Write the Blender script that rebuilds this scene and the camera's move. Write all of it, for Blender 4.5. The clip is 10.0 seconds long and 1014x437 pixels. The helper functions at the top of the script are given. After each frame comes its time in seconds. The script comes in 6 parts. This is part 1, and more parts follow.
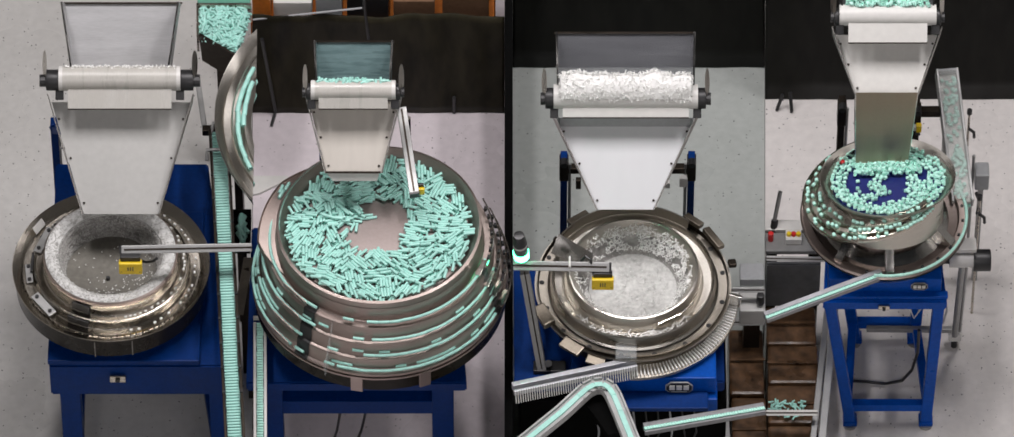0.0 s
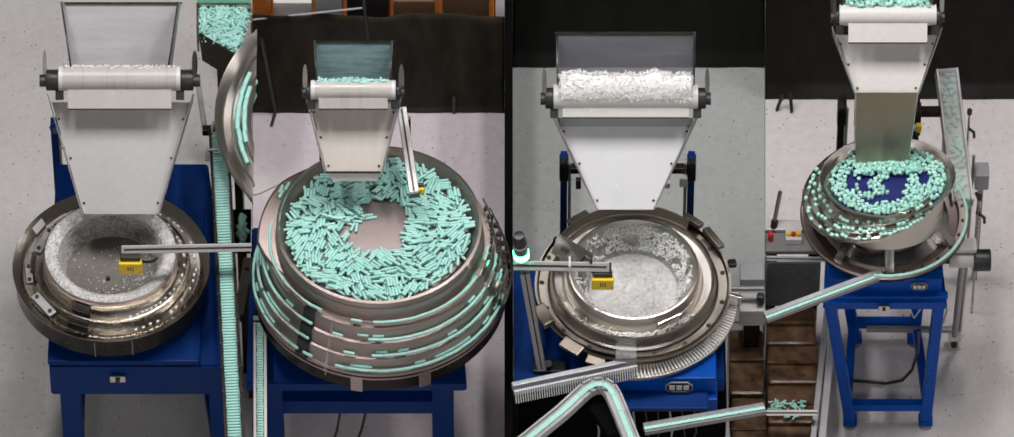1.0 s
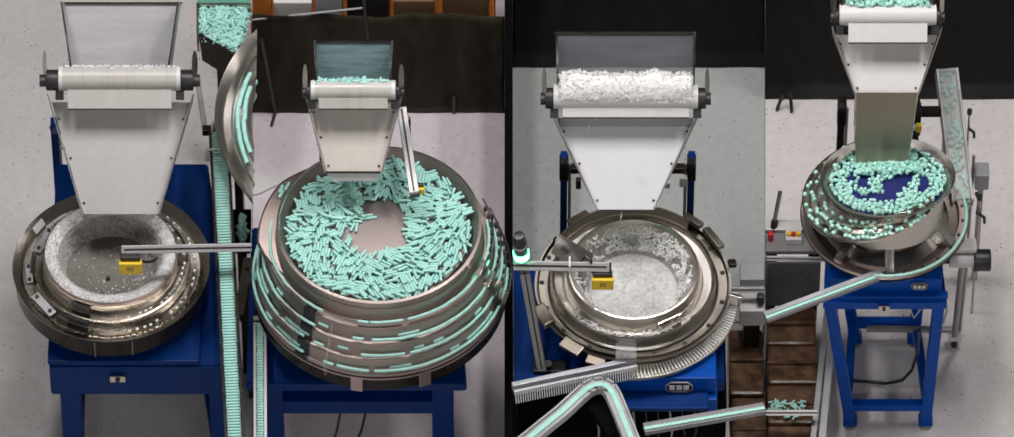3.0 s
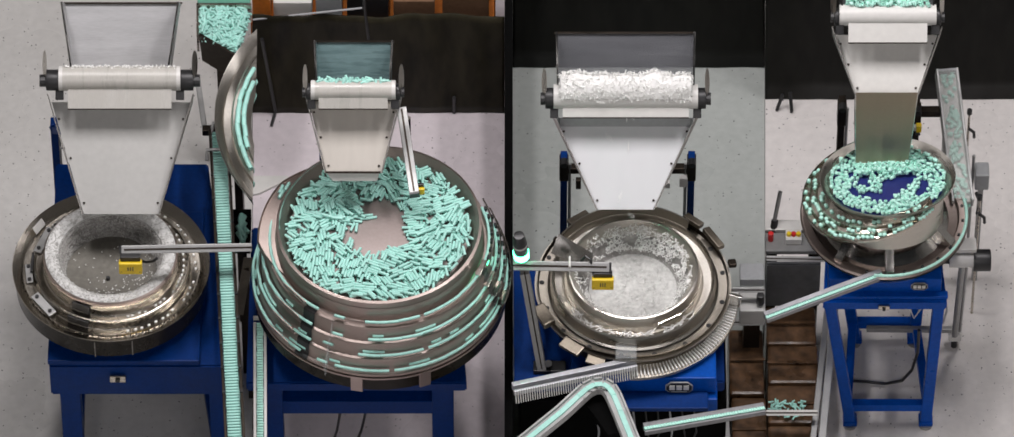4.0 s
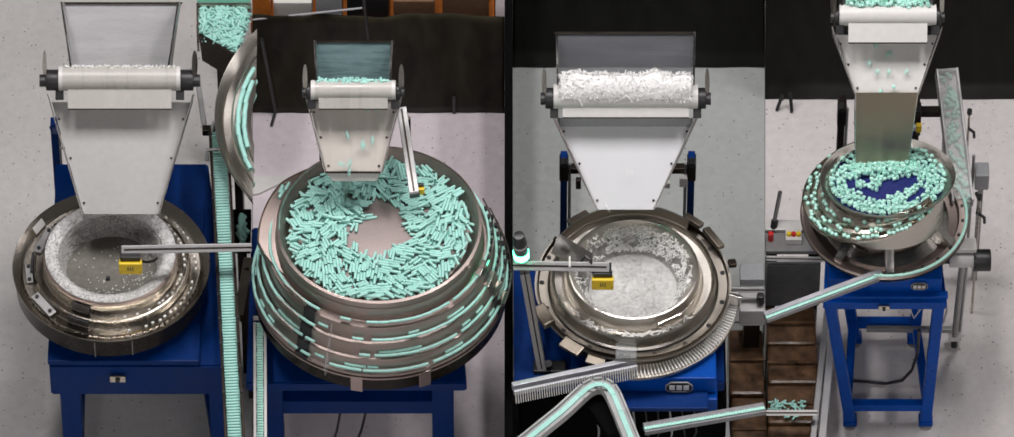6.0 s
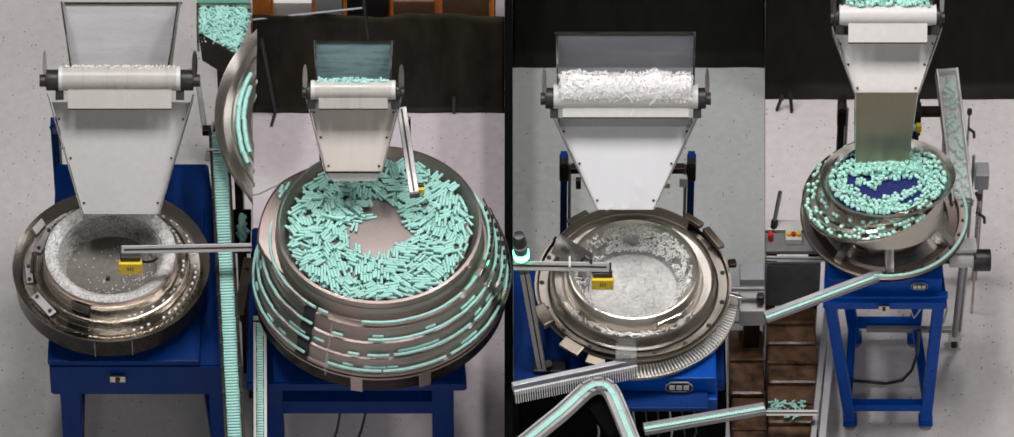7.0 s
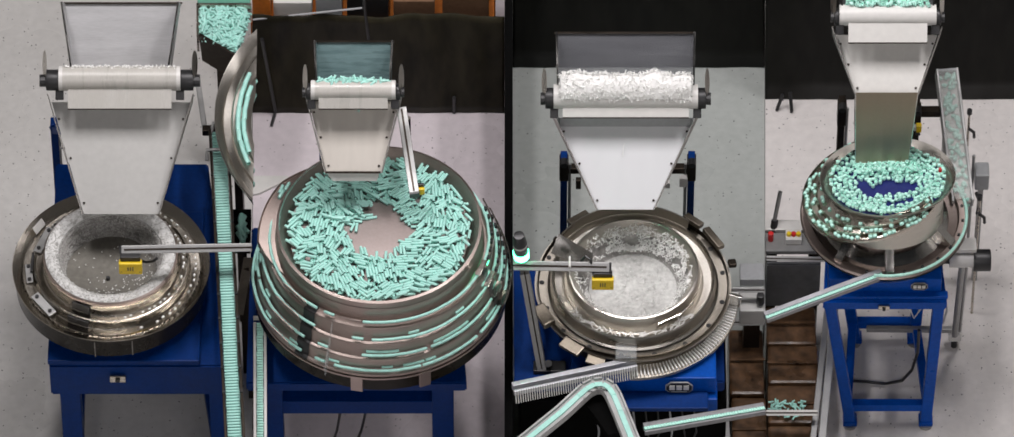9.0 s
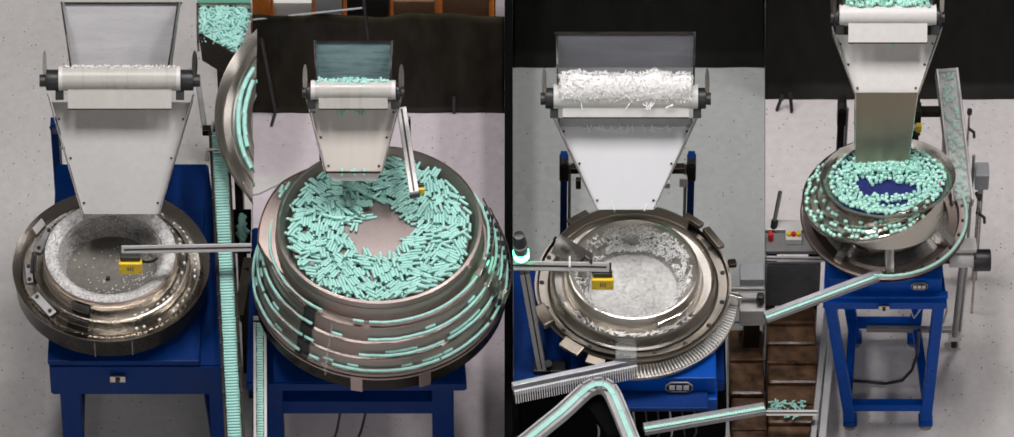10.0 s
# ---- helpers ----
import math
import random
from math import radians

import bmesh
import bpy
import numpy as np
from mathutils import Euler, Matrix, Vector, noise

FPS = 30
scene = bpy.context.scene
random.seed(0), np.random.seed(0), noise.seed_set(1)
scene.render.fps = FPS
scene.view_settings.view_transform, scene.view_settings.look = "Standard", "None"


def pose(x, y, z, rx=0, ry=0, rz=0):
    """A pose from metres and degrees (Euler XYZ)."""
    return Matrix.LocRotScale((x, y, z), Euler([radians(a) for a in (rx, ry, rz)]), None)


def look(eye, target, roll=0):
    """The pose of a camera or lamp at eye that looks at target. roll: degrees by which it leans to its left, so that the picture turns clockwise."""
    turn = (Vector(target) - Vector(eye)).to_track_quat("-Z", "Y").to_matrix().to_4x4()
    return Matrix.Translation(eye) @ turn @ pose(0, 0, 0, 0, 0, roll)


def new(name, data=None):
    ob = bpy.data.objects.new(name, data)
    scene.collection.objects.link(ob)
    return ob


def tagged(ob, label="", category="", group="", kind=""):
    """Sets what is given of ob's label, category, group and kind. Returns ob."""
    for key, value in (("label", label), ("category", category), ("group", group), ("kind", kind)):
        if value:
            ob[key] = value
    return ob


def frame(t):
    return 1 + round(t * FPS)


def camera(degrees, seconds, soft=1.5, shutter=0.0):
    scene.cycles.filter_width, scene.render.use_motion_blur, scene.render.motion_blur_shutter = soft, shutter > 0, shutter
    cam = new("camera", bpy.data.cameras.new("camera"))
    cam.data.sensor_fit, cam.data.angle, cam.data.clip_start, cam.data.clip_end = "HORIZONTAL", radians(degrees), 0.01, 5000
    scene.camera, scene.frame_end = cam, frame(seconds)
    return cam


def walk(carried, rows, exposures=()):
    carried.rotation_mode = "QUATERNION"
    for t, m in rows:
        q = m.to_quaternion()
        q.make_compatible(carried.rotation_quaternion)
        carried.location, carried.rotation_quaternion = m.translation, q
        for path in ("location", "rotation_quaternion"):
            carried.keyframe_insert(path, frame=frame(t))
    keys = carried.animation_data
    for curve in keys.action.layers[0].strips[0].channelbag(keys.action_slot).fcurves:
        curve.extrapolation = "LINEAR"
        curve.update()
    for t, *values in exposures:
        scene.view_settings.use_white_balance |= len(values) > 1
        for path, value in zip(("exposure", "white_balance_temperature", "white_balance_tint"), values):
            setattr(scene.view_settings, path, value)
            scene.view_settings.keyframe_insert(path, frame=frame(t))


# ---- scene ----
cam = camera(7.476, 10.0, soft=1.35, shutter=0.5)
EYE = (0.0, -19.2836, 22.9813)
walk(cam, [(0, look(EYE, (0, 0, 0))), (10, look(EYE, (0, 0, 0)))], exposures=[(0, 0.0), (10, 0.0)])

# ---- light: hall with ceiling panels ----
world = bpy.data.worlds.new("hall_light")
scene.world = world
world.use_nodes = True
world.node_tree.nodes["Background"].inputs[0].default_value = (0.80, 0.83, 0.88, 1)
world.node_tree.nodes["Background"].inputs[1].default_value = 0.022


def hall_lamp(x, y, z, sx, sy, power, color=(1, 0.955, 0.965)):
    d = bpy.data.lights.new("hall_lamp", "AREA")
    d.shape, d.size, d.size_y, d.energy, d.color = "RECTANGLE", sx, sy, power, color
    o = new("hall_lamp", d)
    o.location = (x, y, z)
    return o


for lx in (-2.4, -0.8, 0.8, 2.4):
    hall_lamp(lx, -0.4, 6.5, 0.35, 1.6, 95)
    hall_lamp(lx, -7.5, 6.5, 0.35, 1.4, 44)


# ---- materials ----
def mat(name, color, rough=0.5, metal=0.0, vary=0.12, scale=6.0, grain=60.0, bump=0.05, stretch=(1, 1, 1), rvar=0.1, coat=0.0, turned=0.0,
        alpha=1.0, trans=0.0, glow=0.0, island=0.0, spec=0.5):
    """Procedural surface: large stains and fine grain in colour, roughness and relief."""
    m = bpy.data.materials.new(name)
    m.use_nodes = True
    nt = m.node_tree
    n, l = nt.nodes, nt.links
    b = n["Principled BSDF"]
    co = n.new("ShaderNodeTexCoord")
    mp = n.new("ShaderNodeMapping")
    mp.inputs["Scale"].default_value = stretch
    l.new(co.outputs["Object"], mp.inputs[0])
    big, fine = n.new("ShaderNodeTexNoise"), n.new("ShaderNodeTexNoise")
    big.inputs["Scale"].default_value, fine.inputs["Scale"].default_value = scale, grain
    big.inputs["Detail"].default_value = 4
    fine.inputs["Detail"].default_value = 2
    l.new(mp.outputs[0], big.inputs[0])
    l.new(mp.outputs[0], fine.inputs[0])
    mix = n.new("ShaderNodeMath")
    mix.operation = "ADD"
    l.new(big.outputs[0], mix.inputs[0])
    l.new(fine.outputs[0], mix.inputs[1])
    last = mix.outputs[0]
    if island:
        g = n.new("ShaderNodeObjectInfo")
        g2 = n.new("ShaderNodeNewGeometry")
        ad = n.new("ShaderNodeMath")
        ad.operation = "ADD"
        l.new(g.outputs["Random"], ad.inputs[0])
        l.new(g2.outputs["Random Per Island"], ad.inputs[1])
        sc = n.new("ShaderNodeMath")
        sc.operation = "MULTIPLY_ADD"
        sc.inputs[1].default_value, sc.inputs[2].default_value = island, -island
        l.new(ad.outputs[0], sc.inputs[0])
        a2 = n.new("ShaderNodeMath")
        a2.operation = "ADD"
        l.new(last, a2.inputs[0])
        l.new(sc.outputs[0], a2.inputs[1])
        last = a2.outputs[0]
    mr = n.new("ShaderNodeMapRange")
    mr.inputs["From Min"].default_value, mr.inputs["From Max"].default_value = 0.6, 1.4
    mr.inputs["To Min"].default_value, mr.inputs["To Max"].default_value = 1 - vary, 1 + vary
    l.new(last, mr.inputs[0])
    hs = n.new("ShaderNodeHueSaturation")
    hs.inputs["Color"].default_value = (*color, 1)
    l.new(mr.outputs[0], hs.inputs["Value"])
    l.new(hs.outputs[0], b.inputs["Base Color"])
    rr = n.new("ShaderNodeMapRange")
    rr.inputs["From Min"].default_value, rr.inputs["From Max"].default_value = 0.35, 0.65
    rr.inputs["To Min"].default_value, rr.inputs["To Max"].default_value = max(rough - rvar, 0.03), min(rough + rvar, 1)
    l.new(big.outputs[0], rr.inputs[0])
    l.new(rr.outputs[0], b.inputs["Roughness"])
    b.inputs["Metallic"].default_value = metal
    b.inputs["Specular IOR Level"].default_value = spec
    if turned:
        tg = n.new("ShaderNodeTangent")
        tg.direction_type, tg.axis = "RADIAL", "Z"
        l.new(tg.outputs[0], b.inputs["Tangent"])
        b.inputs["Anisotropic"].default_value = turned
    b.inputs["Coat Weight"].default_value = coat
    b.inputs["Alpha"].default_value = alpha
    b.inputs["Transmission Weight"].default_value = trans
    if glow:
        b.inputs["Emission Color"].default_value = (*color, 1)
        b.inputs["Emission Strength"].default_value = glow
    if bump:
        bp = n.new("ShaderNodeBump")
        bp.inputs["Strength"].default_value = bump
        bp.inputs["Distance"].default_value = 0.004
        l.new(fine.outputs[0], bp.inputs["Height"])
        l.new(bp.outputs[0], b.inputs["Normal"])
    return m


def speckled(name, color, chip=(0.05, 0.05, 0.05), rough=0.32, sparse=3.0):
    """Epoxy floor with scattered dark flakes and faint scuffs."""
    m = mat(name, color, rough, 0, 0.10, 1.3, 28, 0.02, rvar=0.1)
    nt = m.node_tree
    n, l = nt.nodes, nt.links
    b = n["Principled BSDF"]
    src = b.inputs["Base Color"].links[0].from_socket
    co = n.new("ShaderNodeTexCoord")
    v = n.new("ShaderNodeTexVoronoi")
    v.inputs["Scale"].default_value = 62
    l.new(co.outputs["Object"], v.inputs[0])
    sel = n.new("ShaderNodeSeparateColor")
    l.new(v.outputs["Color"], sel.inputs[0])
    r = n.new("ShaderNodeMath")
    r.operation = "MULTIPLY"
    r.inputs[1].default_value = 0.2
    p = n.new("ShaderNodeMath")
    p.operation = "POWER"
    p.inputs[1].default_value = sparse
    l.new(sel.outputs[0], p.inputs[0])
    l.new(p.outputs[0], r.inputs[0])
    lt = n.new("ShaderNodeMath")
    lt.operation = "LESS_THAN"
    l.new(v.outputs["Distance"], lt.inputs[0])
    l.new(r.outputs[0], lt.inputs[1])
    mx = n.new("ShaderNodeMix")
    mx.data_type = "RGBA"
    l.new(lt.outputs[0], mx.inputs["Factor"])
    l.new(src, mx.inputs["A"])
    mx.inputs["B"].default_value = (*chip, 1)
    l.new(mx.outputs["Result"], b.inputs["Base Color"])
    return m


STEEL = mat("brushed_steel", (0.50, 0.46, 0.40), 0.24, 1, 0.14, 5, 90, 0.06, (1, 1, 9), 0.08, turned=0.75)
STEEL_WARM = mat("brushed_steel_warm", (0.405, 0.335, 0.305), 0.46, 1, 0.10, 4, 90, 0.06, (1, 1, 9), 0.08, turned=0.6)
STEEL_BRIGHT = mat("polished_steel", (0.62, 0.60, 0.57), 0.2, 1, 0.10, 7, 60, 0.04, (1, 1, 6), 0.07, turned=0.6)
STEEL_SATIN = mat("satin_steel", (0.57, 0.54, 0.49), 0.34, 1, 0.12, 5, 90, 0.06, (1, 1, 9), 0.08, turned=0.8)
# Steel skirts drawn near-black and non-metal: their shade is in the colour.
SKIRT = mat("shaded_skirt_steel", (0.014, 0.0115, 0.008), 0.24, 0, 0.4, 6, 60, 0.05, spec=0.13)
FLANGE_STEEL = mat("dull_flange_steel", (0.36, 0.33, 0.285), 0.42, 1, 0.12, 5, 90, 0.06, (1, 1, 9), 0.08, turned=0.6)
PAN_FLOOR = mat("matt_pan_steel", (0.36, 0.305, 0.29), 0.62, 1, 0.08, 4, 90, 0.05)
# Shade inside the capsules' open ends, put into a dark teal colour.
END_SHADE = mat("shaded_hollow_end", (0.035, 0.085, 0.078), 0.6, 0, 0.1)
EDGE = mat("grey_sheet_edge", (0.24, 0.23, 0.215), 0.4, 1, 0.12, 6, 60, 0.04)
BRONZE = mat("bronzed_steel", (0.24, 0.21, 0.17), 0.42, 1, 0.15, 5, 90, 0.06)
STEEL_DARK = mat("dark_steel", (0.045, 0.037, 0.03), 0.45, 1, 0.2, 6, 60, 0.05)
SHEET = mat("satin_sheet_steel", (0.36, 0.285, 0.22), 0.42, 1, 0.10, 3, 80, 0.03, (14, 1, 1), 0.06)
PLATE = mat("white_painted_plate", (0.66, 0.65, 0.62), 0.42, 0, 0.06, 3, 40, 0.02)
PLATE_GREY = mat("off_white_plate", (0.47, 0.467, 0.45), 0.4, 0, 0.07, 3, 40, 0.02)
BELT = mat("white_belt", (0.64, 0.63, 0.605), 0.45, 0, 0.05, 5, 70, 0.04)
ALU = mat("aluminium_profile", (0.40, 0.40, 0.395), 0.55, 1, 0.08, 8, 50, 0.03)
# One blue paint in a lit and a shaded copy; light is in colour.
BLUE_LIT = mat("blue_paint_lit", (0.0015, 0.066, 0.37), 0.36, 0, 0.2, 5, 70, 0.04, rvar=0.12, spec=0.12)
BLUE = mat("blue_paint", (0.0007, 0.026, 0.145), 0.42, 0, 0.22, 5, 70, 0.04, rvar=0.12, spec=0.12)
BLACK = mat("black_plastic", (0.016, 0.016, 0.017), 0.42, 0, 0.3, 9, 60, 0.05)
RUBBER = mat("black_rubber", (0.003, 0.003, 0.003), 0.9, 0, 0.3, 9, 60, 0.05, spec=0.05)
CURTAIN = mat("black_curtain", (0.0085, 0.0083, 0.0066), 0.5, 0, 0.6, 2.2, 20, 0.4, (1, 1, 0.3), spec=0.1)
CURTAIN_B = mat("brown_black_curtain", (0.024, 0.021, 0.0125), 0.5, 0, 0.8, 2.6, 20, 0.45, (1, 1, 0.35), spec=0.1)
MINT = mat("mint_plastic", (0.40, 0.74, 0.66), 0.42, 0, 0.10, 8, 60, 0.02, island=0.28)
MINT_PALE = mat("pale_mint_plastic", (0.50, 0.86, 0.75), 0.42, 0, 0.10, 8, 60, 0.02, island=0.25)
GRIT_PALE = mat("pale_grit", (0.66, 0.66, 0.645), 0.6, 0, 0.2, 9, 60, 0.1, island=0.5)
GRIT = mat("grey_white_grit", (0.50, 0.495, 0.475), 0.6, 0, 0.2, 9, 60, 0.1, island=0.5)
WHITE_BIT = mat("white_plastic_bits", (0.90, 0.90, 0.88), 0.5, 0, 0.08, 8, 60, 0.02, island=0.12)
YELLOW = mat("yellow_housing", (0.80, 0.56, 0.015), 0.38, 0, 0.10, 8, 60, 0.02)
WALL = mat("grey_wall", (0.30, 0.30, 0.29), 0.8, 0, 0.12, 2, 30, 0.05)
CARD = mat("brown_cardboard", (0.16, 0.085, 0.045), 0.75, 0, 0.25, 5, 50, 0.12)
FILM = mat("brown_wrap", (0.095, 0.05, 0.024), 0.34, 0, 0.75, 6, 24, 0.7, coat=0.35, spec=0.4)
NAVY = mat("navy_lining", (0.010, 0.016, 0.13), 0.5, 0, 0.2, 6, 60, 0.05)
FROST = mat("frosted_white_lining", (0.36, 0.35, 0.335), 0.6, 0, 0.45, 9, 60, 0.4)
# Lining grey is lowered: shade below the chute is put into it.
FROST_SHADED = mat("frosted_shaded_lining", (0.30, 0.29, 0.275), 0.6, 0, 0.5, 11, 70, 0.4)
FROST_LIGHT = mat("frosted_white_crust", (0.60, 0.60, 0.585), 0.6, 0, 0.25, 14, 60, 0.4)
GREY = mat("grey_plastic", (0.36, 0.37, 0.38), 0.5, 0, 0.1, 6, 60, 0.03)
CLEAR = mat("clear_polycarbonate", (0.80, 0.84, 0.86), 0.12, 0, 0.05, 5, 40, 0.02, alpha=0.22)
HAZE = mat("hazy_cover", (0.75, 0.76, 0.74), 0.5, 0, 0.1, 6, 40, 0.05, alpha=0.2)
RAIL = mat("pale_rail", (0.46, 0.46, 0.49), 0.42, 0.5, 0.15, 8, 60, 0.05)
RAIL_DULL = mat("dull_grey_rail", (0.24, 0.24, 0.25), 0.5, 0.5, 0.2, 8, 60, 0.05)
GUIDE_WHITE = mat("worn_white_guide", (0.40, 0.40, 0.395), 0.42, 0, 0.16, 7, 50, 0.04)
PLATE_WARM = mat("warm_white_plate", (0.56, 0.525, 0.475), 0.38, 0, 0.07, 3, 14, 0.02, (2, 0.5, 1))
GREEN_LAMP = mat("green_lamp", (0.10, 0.95, 0.45), 0.3, 0, 0.0, 5, 40, 0, glow=11.0)
RED = mat("red_plastic", (0.65, 0.02, 0.02), 0.4, 0, 0.1)
ORANGE = mat("orange_paint", (0.55, 0.16, 0.02), 0.5, 0, 0.2)
FLOOR_A = speckled("grey_epoxy", (0.54, 0.53, 0.51), sparse=2.0)
FLOOR_B = speckled("pale_epoxy", (0.65, 0.59, 0.615), (0.2, 0.18, 0.18))
FLOOR_C = speckled("cool_epoxy", (0.41, 0.435, 0.415))
FLOOR_D = speckled("grey_epoxy_far", (0.68, 0.65, 0.63), (0.04, 0.04, 0.05), sparse=2.3)


# ---- mesh helpers ----
def part(name, bm, material, parent=None, label="", smooth=False):
    me = bpy.data.meshes.new(name)
    bmesh.ops.recalc_face_normals(bm, faces=bm.faces[:])
    bm.to_mesh(me)
    bm.free()
    for s in material if isinstance(material, (list, tuple)) else [material]:
        me.materials.append(s)
    if smooth:
        for f in me.polygons:
            f.use_smooth = True
        me.set_sharp_from_angle(angle=radians(32))
    o = new(name, me)
    o.parent = parent
    if label:
        tagged(o, label)
    return o


def thing(name, m, label, category, group="", kind=""):
    o = new(name)
    o.matrix_basis = m
    return tagged(o, label, category, group, kind)


def box(bm, c, s, rot=None, bevel=0.0):
    r = bmesh.ops.create_cube(bm, size=1)
    vs = r["verts"]
    m = Matrix.Translation(c) @ (rot.to_4x4() if rot else Matrix.Identity(4)) @ Matrix.Diagonal((*s, 1))
    bmesh.ops.transform(bm, matrix=m, verts=vs)
    if bevel:
        es = list({e for v in vs for e in v.link_edges})
        bmesh.ops.bevel(bm, geom=es, offset=bevel, segments=2, affect="EDGES", profile=0.6)
    return bm


def boxes(*specs, bevel=0.0):
    bm = bmesh.new()
    for c, s in specs:
        box(bm, c, s, None, bevel)
    return bm


def beam(bm, a, b, w, h, up=(0, 0, 1), bevel=0.0):
    """A bar from a to b, w wide and h deep."""
    a, b = Vector(a), Vector(b)
    d = (b - a)
    L = d.length
    x = d.normalized()
    y = Vector(up).cross(x).normalized()
    z = x.cross(y)
    rot = Matrix((x, y, z)).transposed()
    return box(bm, (a + b) / 2, (L, w, h), rot, bevel)


def cyl(bm, a, b, r, r2=None, seg=20, bevel=0.0):
    a, b = Vector(a), Vector(b)
    d = b - a
    q = d.to_track_quat("Z", "Y").to_matrix().to_4x4()
    res = bmesh.ops.create_cone(bm, cap_ends=True, segments=seg, radius1=r, radius2=r if r2 is None else r2, depth=d.length,
                                matrix=Matrix.Translation((a + b) / 2) @ q)
    if bevel:
        es = [e for e in {e for v in res["verts"] for e in v.link_edges} if e.calc_face_angle(0) > 0.9]
        bmesh.ops.bevel(bm, geom=es, offset=bevel, segments=2, affect="EDGES", profile=0.6)
    return bm


def tube(bm, pts, r, seg=8):
    """A bent rod through pts."""
    pts = [Vector(p) for p in pts]
    rings = []
    for i, p in enumerate(pts):
        t = (pts[min(i + 1, len(pts) - 1)] - pts[max(i - 1, 0)]).normalized()
        q = t.to_track_quat("Z", "Y")
        rings.append([bm.verts.new(p + q @ Vector((r * math.cos(2 * math.pi * k / seg), r * math.sin(2 * math.pi * k / seg), 0))) for k in range(seg)])
    for a, b in zip(rings, rings[1:]):
        for k in range(seg):
            bm.faces.new((a[k], a[(k + 1) % seg], b[(k + 1) % seg], b[k]))
    bm.faces.new(rings[0][::-1])
    bm.faces.new(rings[-1])
    return bm


def lathe(profile, seg=96, a0=0.0, a1=360.0, wobble=None):
    """Turns the profile of (radius, height) round z, wholly or from a0 to a1 degrees."""
    bm = bmesh.new()
    full = abs(a1 - a0) >= 360
    n = seg if full else seg + 1
    rings = []
    for i in range(n):
        a = radians(a0 + (a1 - a0) * i / seg)
        rings.append([bm.verts.new((r * math.cos(a), r * math.sin(a), z)) for r, z in profile])
    for i in range(seg):
        a, b = rings[i], rings[(i + 1) % n]
        for k in range(len(profile) - 1):
            bm.faces.new((a[k], b[k], b[k + 1], a[k + 1]))
    bmesh.ops.remove_doubles(bm, verts=bm.verts[:], dist=1e-5)
    return bm


def plate(pts, thick, axis):
    """A flat plate with the outline pts, thickened along axis."""
    bm = bmesh.new()
    lo = [bm.verts.new(p) for p in pts]
    hi = [bm.verts.new(Vector(p) + Vector(axis) * thick) for p in pts]
    bm.faces.new(lo[::-1])
    bm.faces.new(hi)
    for i in range(len(pts)):
        j = (i + 1) % len(pts)
        bm.faces.new((lo[i], lo[j], hi[j], hi[i]))
    return bm


def capsule_mesh(name, length, r, material, seg=8, shaded_ends=False):
    """A short hollow-ended tube, lying along x."""
    bm = bmesh.new()
    h = length / 2
    deep = min(2.4 * r, 0.45 * length)
    prof = [(0.0, -h + deep), (0.66 * r, -h + deep), (0.70 * r, -h), (0.93 * r, -h), (r, -h + 0.12 * r),
            (r, h - 0.12 * r), (0.93 * r, h), (0.70 * r, h), (0.66 * r, h - deep), (0.0, h - deep)]
    rings = []
    for i in range(seg):
        a = 2 * math.pi * i / seg
        rings.append([bm.verts.new((x, q * math.cos(a), q * math.sin(a))) for q, x in prof])
    for i in range(seg):
        a, b = rings[i], rings[(i + 1) % seg]
        for k in range(len(prof) - 1):
            bm.faces.new((a[k], b[k], b[k + 1], a[k + 1]))
    bmesh.ops.remove_doubles(bm, verts=bm.verts[:], dist=1e-6)
    bmesh.ops.recalc_face_normals(bm, faces=bm.faces[:])
    me = bpy.data.meshes.new(name)
    bm.to_mesh(me)
    bm.free()
    me.materials.append(material)
    # Inner faces of the hole get the painted shade colour.
    if shaded_ends:
        me.materials.append(END_SHADE)
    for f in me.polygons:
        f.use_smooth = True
        if shaded_ends and max(math.hypot(me.vertices[v].co.y, me.vertices[v].co.z) for v in f.vertices) < 0.75 * r:
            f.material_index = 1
    me.set_sharp_from_angle(angle=radians(40))
    return me


def piece(name, me, m, parent=None):
    o = new(name, me)
    o.parent = parent
    o.matrix_basis = m
    return o


def joined(name, me, mats, material, parent=None):
    """Many copies of one small mesh, joined into one loose mass."""
    v0 = np.array([v.co for v in me.vertices])
    f0 = [tuple(p.vertices) for p in me.polygons]
    vs, fs = [], []
    for i, m in enumerate(mats):
        a = np.array(m)
        vs.append(v0 @ a[:3, :3].T + a[:3, 3])
        fs.extend(tuple(k + i * len(v0) for k in f) for f in f0)
    d = bpy.data.meshes.new(name)
    d.from_pydata(np.concatenate(vs).tolist(), [], fs)
    d.materials.append(material)
    if len(me.materials) > 1:
        d.materials.append(me.materials[1])
        d.polygons.foreach_set("material_index", [p.material_index for p in me.polygons] * len(mats))
    o = new(name, d)
    o.parent = parent
    return tagged(o, kind="stuff")


rnd = random.Random(7)

# ---- setting ----
def slab(name, pts, material, label, z=0.0, thick=0.12):
    o = part(name, plate([(x, y, z) for x, y, _ in pts], thick, (0, 0, -1)), material)
    return tagged(o, label, "floor", kind="structure")


